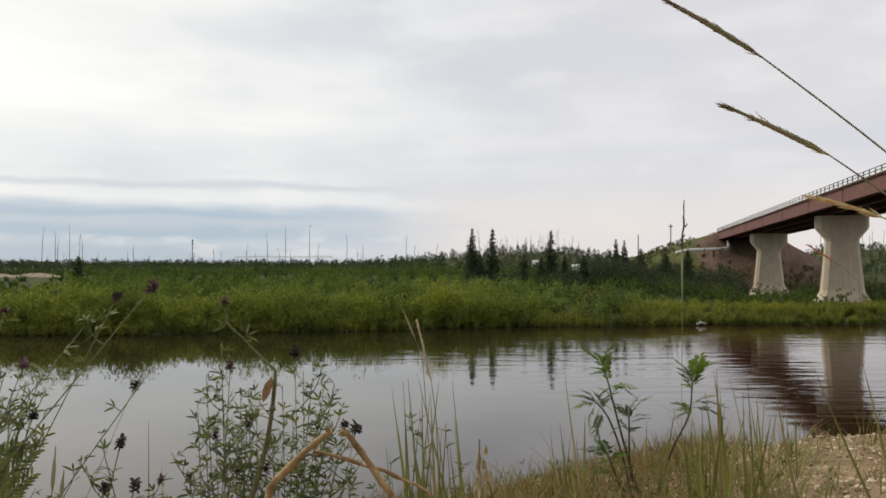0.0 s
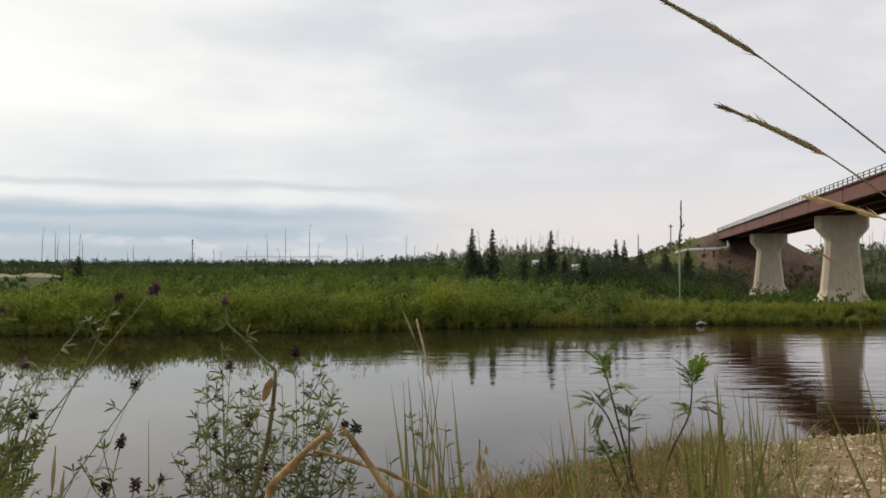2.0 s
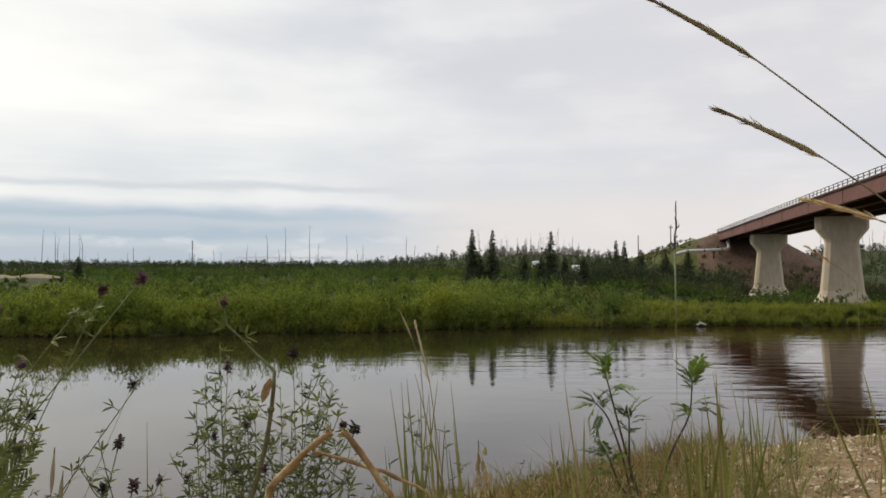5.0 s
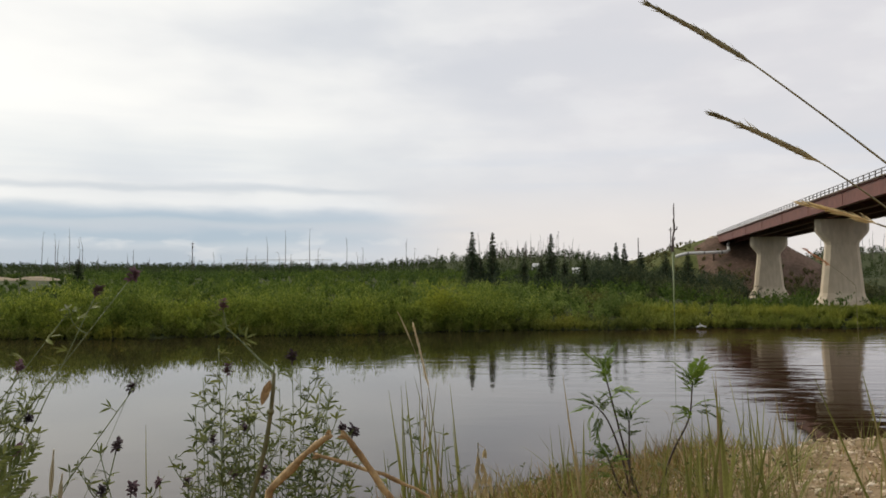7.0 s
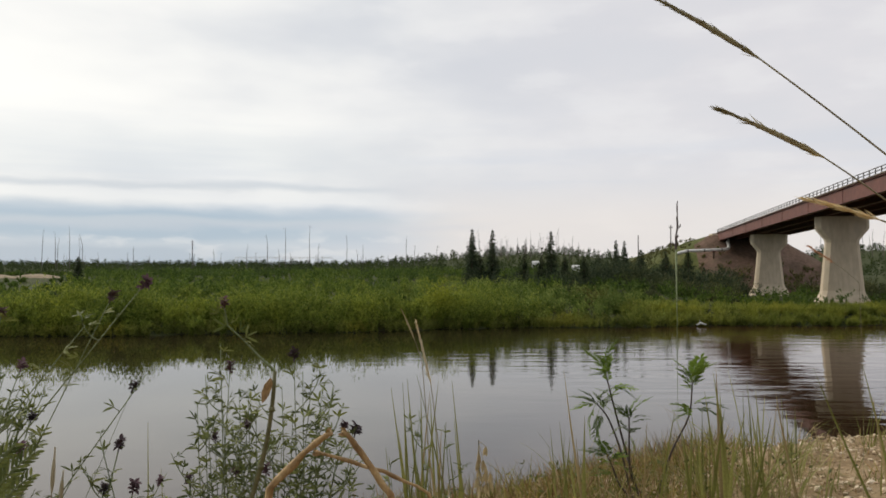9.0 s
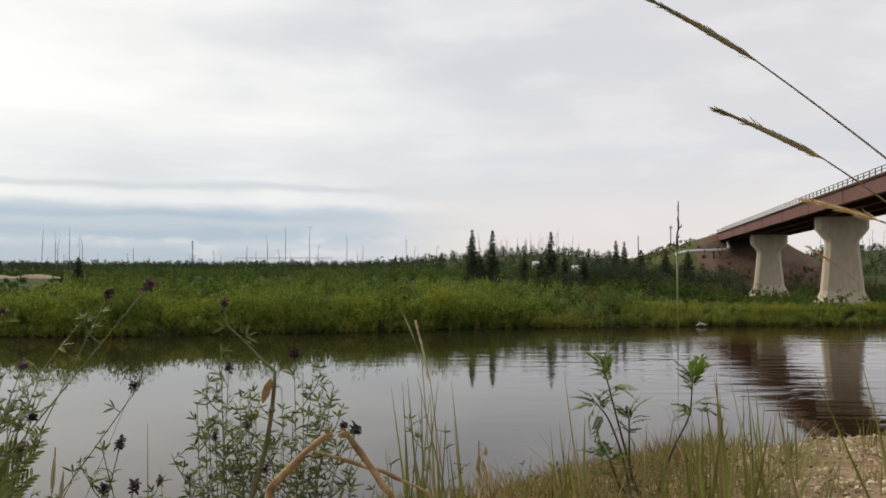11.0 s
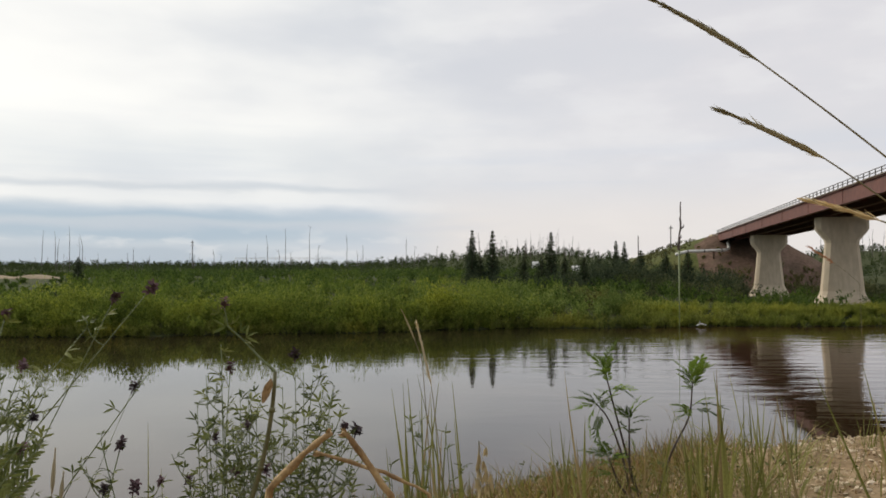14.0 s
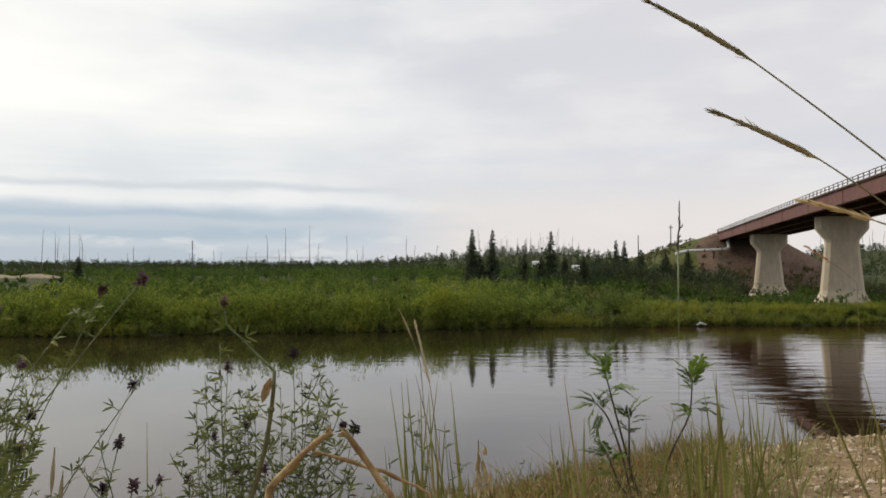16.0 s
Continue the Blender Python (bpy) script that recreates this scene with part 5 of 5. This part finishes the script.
# long blades: (foot, depth, tip, bow, width)
for i, (bx, y, tip, bow, w) in enumerate((
        (-0.032, 1.6, (-0.107, 1.600, 5.745), (0.004, 0, 0.03), 0.0024),        (-0.005, 1.6, (-0.073, 1.600, 5.765), (-0.008, 0, 0.03), 0.003),        (-0.040, 1.62, (-0.084, 1.620, 5.753), (-0.005, 0, 0.03), 0.0018),
        (0.083, 1.65, (-0.056, 1.650, 5.767), (0.006, 0, 0.03), 0.0016),        (-0.094, 1.6, (-0.026, 1.600, 5.739), (0.008, 0, 0.03), 0.0022),        (-0.098, 1.58, (-0.008, 1.580, 5.763), (0.010, 0, 0.03), 0.0024),
        (0.075, 1.7, (0.020, 1.700, 5.744), (0.002, 0, 0.03), 0.0022),        (-0.055, 1.5, (-0.075, 1.500, 5.728), (-0.002, 0, 0.03), 0.0026),        (-0.028, 1.55, (-0.043, 1.550, 5.748), (-0.002, 0, 0.03), 0.0026),
        (0.015, 1.5, (-0.014, 1.500, 5.695), (0.001, 0, 0.03), 0.0034),        (-0.029, 1.5, (-0.003, 1.500, 5.679), (0.003, 0, 0.03), 0.0032),        (-0.033, 1.6, (0.007, 1.600, 5.675), (0.004, 0, 0.03), 0.0026),
        (0.066, 1.5, (0.013, 1.500, 5.644), (0.002, 0, 0.03), 0.0032),        (0.083, 1.65, (0.024, 1.650, 5.671), (-0.007, 0, 0.03), 0.0024),        (0.007, 1.5, (-0.024, 1.500, 5.745), (-0.004, 0, 0.03), 0.0028),
        (0.024, 1.45, (-0.057, 1.450, 5.669), (0.004, 0, 0.03), 0.003),        (0.052, 1.45, (-0.029, 1.450, 5.674), (-0.009, 0, 0.03), 0.0034),        (-0.001, 1.5, (-0.087, 1.500, 5.679), (-0.010, 0, 0.03), 0.0026),
        (-0.069, 1.5, (-0.111, 1.500, 5.646), (0.002, 0, 0.03), 0.0022),        (-0.114, 1.55, (-0.048, 1.550, 5.680), (0.007, 0, 0.03), 0.002),        (0.027, 1.5, (0.034, 1.500, 5.635), (0.001, 0, 0.03), 0.0028),
        (0.074, 1.6, (0.054, 1.600, 5.570), (0.001, 0, 0.03), 0.0022),        (0.508, 2.6, (0.410, 2.600, 5.643), (-0.017, 0, 0.03), 0.003),        (0.433, 2.4, (0.442, 2.400, 5.530), (0.001, 0, 0.03), 0.005),
        (0.425, 2.5, (0.378, 2.500, 5.491), (0.002, 0, 0.03), 0.003),        (0.408, 2.5, (0.344, 2.500, 5.407), (-0.007, 0, 0.03), 0.0024),        (0.360, 2.5, (0.414, 2.500, 5.447), (0.006, 0, 0.03), 0.0028),
        (0.397, 2.6, (0.335, 2.600, 5.339), (0.003, 0, 0.03), 0.0024),        (0.452, 2.4, (0.415, 2.400, 5.460), (-0.004, 0, 0.03), 0.0034),        (0.440, 2.3, (0.374, 2.300, 5.441), (-0.008, 0, 0.03), 0.0036),
        (0.306, 2.5, (0.368, 2.500, 5.356), (-0.003, 0, 0.03), 0.003),        (-0.509, 1.35, (-0.516, 1.350, 5.725), (-0.001, 0, 0.03), 0.0014),        (-0.464, 1.35, (-0.493, 1.350, 5.646), (-0.003, 0, 0.03), 0.0012),
        (1.015, 2.7, (0.948, 2.700, 5.629), (0.005, 0, 0.03), 0.0046),        (1.016, 2.8, (0.995, 2.800, 5.626), (-0.004, 0, 0.03), 0.0044),        (0.996, 2.7, (0.971, 2.700, 5.560), (-0.005, 0, 0.03), 0.005),
        (0.928, 2.7, (0.988, 2.700, 5.501), (-0.004, 0, 0.03), 0.0046),        (0.987, 2.8, (1.101, 2.800, 5.478), (0.016, 0, 0.03), 0.0036),        (1.231, 2.9, (1.157, 2.900, 5.481), (-0.012, 0, 0.03), 0.0036),
        (1.213, 2.9, (1.177, 2.900, 5.528), (0.002, 0, 0.03), 0.003),        (1.393, 3.0, (1.295, 3.000, 5.511), (-0.016, 0, 0.03), 0.004),        (1.149, 2.9, (1.236, 2.900, 5.432), (0.014, 0, 0.03), 0.0036),
        (0.975, 2.7, (0.917, 2.700, 5.560), (0.004, 0, 0.03), 0.0036),        (0.951, 2.6, (0.984, 2.600, 5.444), (0.005, 0, 0.03), 0.0046),        (1.044, 2.6, (1.006, 2.600, 5.425), (-0.006, 0, 0.03), 0.0046),
        (0.737, 2.7, (0.814, 2.700, 5.491), (-0.004, 0, 0.03), 0.0032),        (0.692, 2.7, (0.715, 2.700, 5.452), (0.003, 0, 0.03), 0.003),        (0.822, 2.6, (0.841, 2.600, 5.472), (0.003, 0, 0.03), 0.0042),
        (0.882, 2.6, (0.860, 2.600, 5.444), (0.001, 0, 0.03), 0.0042),        (0.823, 2.5, (0.781, 2.500, 5.447), (-0.005, 0, 0.03), 0.004),        (1.157, 1.9, (0.915, 1.900, 5.746), (-0.027, 0, 0.03), 0.0028),
        (1.101, 1.8, (0.980, 1.800, 5.773), (0.006, 0, 0.03), 0.003),        (1.089, 1.8, (1.005, 1.800, 5.694), (-0.010, 0, 0.03), 0.0034))):
    single_blade(bx, y, tip, bow, w, i, i % 6 == 4, 0.45)


def oat_head():
    """Nodding panicle of papery spikelets."""
    root = planted("wild_oat", 0.06, 1.45, "nodding straw-coloured grass panicle", "seed grass", "tall seed grasses by the camera", 0.3)
    b = root.location
    top = Vector((0.068, 1.450, 5.671)) - b
    path = arc((0, 0, 0), top, (0.01, 0, 0.03), 8)
    part("stem", Geo().tube(path, 0.0011, 5), BROWNSTEM, root)
    r = random.Random(8)
    for i in range(13):
        p = spot_on(path, r.uniform(0.86, 1.0))
        g = Geo()
        q = p + Vector((r.uniform(-0.012, 0.022), r.uniform(-0.01, 0.01), r.uniform(-0.03, 0.002)))
        g.tube([p, q], 0.0005, 4)
        for k in range(3):
            fold_leaf(g, q, (r.uniform(-0.3, 0.3), r.uniform(-0.3, 0.3), -1), (r.uniform(-1, 1), -1, 0), r.uniform(0.018, 0.03), 0.006, 0.1)
        part("spikelet", g, PAPERY, root)


oat_head()


def pinnate_mesh(r, pairs, length):
    g = Geo()
    line = [Vector((0, length * t, 0.10 * length * math.sin(t * 2.2) - 0.25 * length * t * t)) for t in (i / 8 for i in range(9))]
    g.tube(line, [0.0011 * (1 - 0.06 * i) for i in range(9)], 5)
    for i in range(pairs):
        t = 0.22 + 0.74 * i / (pairs - 1)
        p = spot_on(line, t)
        s = length * 0.36 * (1.0 - 0.5 * abs(t - 0.45)) * r.uniform(0.85, 1.1)
        for k in (-1, 1):
            fold_leaf(g, p, (k * 1.0, 0.65, r.uniform(-0.15, 0.25)), (0, 0, 1), s, s * 0.27, r.uniform(0.0, 0.3))
    fold_leaf(g, line[-1], (0, 1, -0.2), (0, 0, 1), length * 0.3, length * 0.1, 0.2)
    return g.mesh("leaf", ROWAN, True)


PINNATE = [pinnate_mesh(near_rng, k, 0.14) for k in (8, 9, 10, 9)]


def pinnate_sapling(x, y, path_pts, leaves, seed, sway):
    """A young sapling: a dark bare stem with feathered leaves near the top."""
    r = random.Random(seed)
    root = planted("sapling", x, y, "young sapling with dark stem and feathered green leaves", "sapling", "saplings on the near bank", sway)
    b = root.location
    pts = [Vector((0, 0, 0))] + [Vector(p) - b for p in path_pts]
    line = []
    for i in range(len(pts) - 1):
        line += [pts[i].lerp(pts[i + 1], k / 4) for k in range(4)]
    line.append(pts[-1])
    for k in range(2):
        line = [line[0]] + [(line[i - 1] + line[i] * 2 + line[i + 1]) / 4 for i in range(1, len(line) - 1)] + [line[-1]]
    n = len(line)
    part("stem", Geo().tube(line, [0.0058 * (1 - 0.55 * i / n) for i in range(n)], 8), DARKSTEM, root, smooth=True)
    extra = [(r.uniform(0.62, 1.0), r.uniform(-1, 1), r.uniform(-0.3, 1.0), r.uniform(0.4, 0.6)) for k in range(5)]
    extra += [(r.uniform(0.9, 1.0), r.uniform(-0.9, 0.9), r.uniform(0.3, 1.2), r.uniform(0.5, 0.8)) for k in range(3)]
    for t, ax, up, size in leaves + extra:
        put("leaf", r.choice(PINNATE), root, spot_on(line, t), (ax, r.uniform(-0.5, 0.1), up), r.uniform(-0.4, 0.4), size)
    return root


pinnate_sapling(0.90, 3.5, [(0.803, 3.450, 5.220), (0.741, 3.400, 5.432), (0.714, 3.400, 5.539)],
                [(0.97, -0.6, 0.9, 0.8), (1.0, 0.15, 1, 0.9), (0.98, 0.5, 0.7, 0.6), (0.78, 0.9, -0.2, 0.75), (0.74, 0.7, 0.15, 0.7), (0.9, -0.6, 0.5, 0.6)], 1, 0.12)
pinnate_sapling(0.84, 3.4, [(0.791, 3.400, 5.169), (0.729, 3.400, 5.332), (0.678, 3.400, 5.389)],
                [(0.95, -0.8, 0.4, 0.8), (1.0, -0.3, -0.8, 0.9), (0.9, -0.2, -1, 0.9), (0.97, -1, 0.0, 0.7), (0.8, -0.5, -0.8, 0.8), (1.0, 0.3, 0.5, 0.6), (0.98, -0.6, 0.7, 0.6)], 2, 0.12)
pinnate_sapling(0.92, 3.3, [(0.797, 3.300, 5.072), (0.797, 3.300, 5.266), (0.797, 3.300, 5.351)],
                [(1.0, 0.3, 1, 0.6), (0.95, 0.8, 0.3, 0.5), (0.97, -0.7, 0.4, 0.5), (0.7, -0.4, -0.9, 0.5), (0.72, 0.4, -0.9, 0.5)], 3, 0.12)
pinnate_sapling(0.96, 3.5, [(1.019, 3.450, 5.169), (1.092, 3.400, 5.332), (1.102, 3.400, 5.489)],
                [(1.0, 0.1, 1, 0.95), (0.98, -0.5, 0.9, 0.8), (0.98, 0.6, 0.9, 0.8), (0.95, 0.2, 0.8, 0.9), (0.78, 0.9, 0.15, 0.9), (0.74, 1, -0.1, 0.9), (0.72, -0.8, 0.5, 0.7), (0.9, -0.4, 0.7, 0.7), (0.76, 0.6, 0.5, 0.7)], 4, 0.15)
pinnate_sapling(0.87, 3.2, [(0.733, 3.200, 5.076), (0.709, 3.200, 5.147), (0.686, 3.200, 5.206)], [(1.0, -0.6, 0.5, 0.6), (0.9, -0.9, -0.2, 0.6), (0.95, 0.7, 0.2, 0.5)], 5, 0.1)

# tufts: (x, y, blades, height)
tufts = [(0.98, 3.25, 16, 0.42), (1.10, 3.35, 20, 0.50), (1.17, 3.45, 24, 0.56), (1.22, 3.30, 16, 0.48), (1.36, 3.35, 26, 0.62), (1.44, 3.45, 16, 0.50), (1.30, 3.2, 18, 0.42),
         (1.85, 4.1, 18, 0.48), (2.02, 4.5, 26, 0.42), (2.12, 4.7, 22, 0.40), (1.62, 3.9, 12, 0.46), (2.75, 5.0, 30, 0.50), (2.9, 4.9, 26, 0.48), (0.55, 3.6, 14, 0.40), (0.66, 3.7, 14, 0.42), (0.75, 3.6, 12, 0.36),
         (0.40, 3.9, 10, 0.30), (0.28, 4.3, 10, 0.26), (1.75, 3.4, 16, 0.28), (1.55, 3.2, 16, 0.30), (2.0, 3.3, 12, 0.20), (0.02, 1.6, 22, 0.48), (-0.02, 1.65, 16, 0.50), (0.08, 1.7, 14, 0.44), (-0.05, 1.55, 16, 0.52), (0.04, 1.5, 14, 0.46), (-0.22, 1.3, 18, 0.50), (-0.18, 1.32, 14, 0.48),
         (0.62, 2.9, 18, 0.34), (0.72, 3.0, 16, 0.38), (0.80, 2.9, 18, 0.36), (0.92, 3.0, 20, 0.44), (1.02, 2.9, 20, 0.46), (1.08, 3.05, 18, 0.50), (1.14, 2.9, 18, 0.48), (1.20, 3.1, 16, 0.42), (1.28, 2.95, 18, 0.44),
         (1.40, 3.1, 16, 0.40), (1.50, 3.3, 14, 0.36), (1.58, 3.5, 16, 0.40), (1.70, 3.7, 16, 0.42), (1.80, 3.2, 12, 0.24)]
for i, (x, y, n, h) in enumerate(tufts):
    grass_tuft(x, y, int(n * (0.9 if i < 28 else 0.55)), h * 0.95, 300 + i, 0.22 if i % 3 else 0.6, 0.07, 0.25, 0.4 + 0.15 * (i % 4))
for i in range(22):
    x, y = near_rng.uniform(0.3, 2.6), near_rng.uniform(3.0, 5.0)
    grass_tuft(x, y, 12, near_rng.uniform(0.12, 0.26), 400 + i, 0.65, 0.07, 0.0, 0.8)


def ground_cover():
    rng = np.random.default_rng(17)
    # short mixed grass over the crest
    n = 34000
    x = rng.uniform(-0.6, 4.2, n)
    y = rng.uniform(2.7, 6.8, n)
    dense = 0.5 + 0.5 * np.sin(x * 2.3 + 1) * np.cos(y * 1.9)
    keep = (rng.uniform(0, 1, n) < np.where(x < 0.36 * y + 0.1 + 0.25 * np.sin(y * 5.0), 0.98, 0.12) * (0.15 + 0.95 * dense))
    x, y = x[keep], y[keep]
    p = np.stack([x, y, land(x, y) - 0.005], 1)
    way = np.stack([rng.normal(size=len(x)) * 0.6, rng.normal(size=len(x)) * 0.5, np.ones(len(x))], 1)
    length = rng.uniform(0.03, 0.19, len(x)) * np.where(x < 0.36 * y, 1.15, 0.7) * (0.6 + 0.8 * dense[keep])
    quads = leaf_quads(p, way, length, 0.005, rng)
    k = rng.uniform(0, 1, len(x)) < 0.5
    stuff("short_grass", quads[k], GRASSMIX, "short green grass among the gravel", "grass")
    stuff("dry_litter", quads[~k], LITTER, "dry straw and dead grass among the gravel", "dead grass")
    # broad weed leaves close to the ground
    n = 320
    x = rng.uniform(0.3, 1.6, n)
    y = rng.uniform(2.9, 4.2, n)
    p = np.stack([x, y, land(x, y) + rng.uniform(0, 0.2, n)], 1)
    way = np.stack([rng.normal(size=n), rng.normal(size=n), rng.uniform(0, 1, n)], 1)
    stuff("ground_weeds", leaf_quads(p, way, rng.uniform(0.02, 0.045, n), 0.012, rng), WEEDMIX, "low green and brown weeds", "weeds")
    # pebbles
    ico = bmesh.new()
    bmesh.ops.create_icosphere(ico, subdivisions=1, radius=1.0)
    base = np.array([tuple(v.co) for v in ico.verts])
    tri = np.array([[v.index for v in f.verts] for f in ico.faces])
    ico.free()
    n = 15000
    x = rng.uniform(-0.5, 5.2, n)
    y = rng.uniform(2.6, 7.4, n)
    r = 0.005 + 0.016 * rng.uniform(0, 1, n) ** 3.5
    c = np.stack([x, y, land(x, y) + r * 0.25], 1)
    shape = base[None] * (1 + 0.22 * rng.normal(size=(n, len(base), 1))) * rng.uniform(0.65, 1.25, (n, 1, 3)) * np.array([1, 1, 0.7])
    v = c[:, None] + shape * r[:, None, None]
    f = tri[None] + (np.arange(n) * len(base))[:, None, None]
    me = bpy.data.meshes.new("gravel")
    me.from_pydata(v.reshape(-1, 3).tolist(), [], f.reshape(-1, 3).tolist())
    me.materials.append(PEBBLEMIX)
    tagged(new("gravel", me), "pale mixed river gravel on the near bank", "gravel", kind="stuff")


GRASSMIX = foliage("short_grass_mix", (0.08, 0.085, 0.02), (0.16, 0.16, 0.038), (0.28, 0.25, 0.075), 2.0)
LITTER = foliage("dry_litter_mix", (0.105, 0.06, 0.027), (0.20, 0.13, 0.058), (0.37, 0.27, 0.14), 2.0)
WEEDMIX = foliage("ground_weed_mix", (0.06, 0.075, 0.025), (0.11, 0.125, 0.04), (0.17, 0.15, 0.065), 2.0)


def pebble_mix():
    m = Mat("pebble_mix", 0.8)
    c = m.ramp(m.island(), (0.0, (0.22, 0.145, 0.08)), (0.35, (0.36, 0.26, 0.15)), (0.7, (0.50, 0.39, 0.25)), (1.0, (0.64, 0.54, 0.40)))
    c = m.mix(0.6, c, m.ramp(m.noise(120.0, 4), (0.3, (0.6, 0.6, 0.6)), (0.7, (1.2, 1.2, 1.2))), "MULTIPLY")
    return m.color(c).mat


PEBBLEMIX = pebble_mix()
ground_cover()


def gust(t):
    """Slow lean of the weeds to the left as the wind freshens and drops."""
    ts = (0, 2.0, 3.0, 3.5, 4.0, 6.5, 7.0, 7.5, 8.0, 9.0, 11.5, 12.5, 13.2, 14.0, 15.0, 15.5, 16.0)
    vs = (0, 0.02, 0.15, 0.3, 0.42, 0.9, 1.0, 0.7, 0.4, 0.2, 0.22, 0.5, 0.3, 0.02, 0.15, 0.3, 0.6)
    return float(np.interp(t, ts, vs))


def motions():
    # the river drifts slowly to the right
    walk(river, [(0, pose(0, 0, 0)), (16, pose(3.2, 0, 0))])
    # weeds lean with the gusts, each with a small flutter of its own
    times = [0.5 * i for i in range(33)]
    for k, (root, amount) in enumerate(SWAYING):
        rest = root.location.copy()
        rows = []
        for t in times:
            flutter = 0.22 * math.sin(2.3 * t + k * 1.7) + 0.12 * math.sin(5.1 * t + k)
            rows.append((t, Matrix.Translation(rest) @ Matrix.Rotation(radians(-amount * (gust(t) + (flutter if t else 0) * 0.5)), 4, "Y")))
        walk(root, rows)
    # tall seed heads dip more quickly
    dips = [(0, 0), (0.5, -3), (1, 0), (1.5, 5), (2, 2), (2.5, -3), (3, 2), (3.5, 5), (4, 9), (5.2, 8), (6.3, 12), (6.5, 7), (7, 13), (7.5, 11), (8, 11), (8.5, 1),
            (9, 3), (10.2, 6), (11.3, 9), (11.5, 6), (12, 10), (12.5, 14), (13, 11), (13.5, 11), (14, 6), (14.5, 6), (15, 6), (15.5, 4), (16, 13)]
    bobs = [(0, 0), (1.5, 3), (3.5, 0), (4.2, 6), (5.2, 9), (6.3, 12), (6.5, 10), (7, 14), (7.5, 11), (8, 11), (8.5, 8), (9, 7), (10.2, 8), (11.3, 9), (11.5, 6),
            (12, 8), (12.5, 13), (13, 9), (13.5, 11), (14, 7), (14.5, 8), (15, 8), (15.5, 5), (16, 14)]
    for root, amount, rows in zip(RYE, (0.052, 0.062, 0.05), (dips, bobs, bobs)):
        rest = root.location.copy()
        walk(root, [(t, Matrix.Translation(rest) @ Matrix.Rotation(radians(-amount * v), 4, "Y")) for t, v in rows])
    rest = STALK.location.copy()
    lean = [(0, 0), (1.5, 0.24), (3.5, 0.45), (4.2, 0.6), (6.5, 1.0), (7, 1.0), (8, 0.85), (9, 0.66), (11.5, 0.55), (12.5, 0.5), (14.5, 0.32), (16, 0.45)]
    walk(STALK, [(t, Matrix.Translation(rest) @ Matrix.Rotation(radians(-1.25 * v), 4, "Y")) for t, v in lean])


motions()
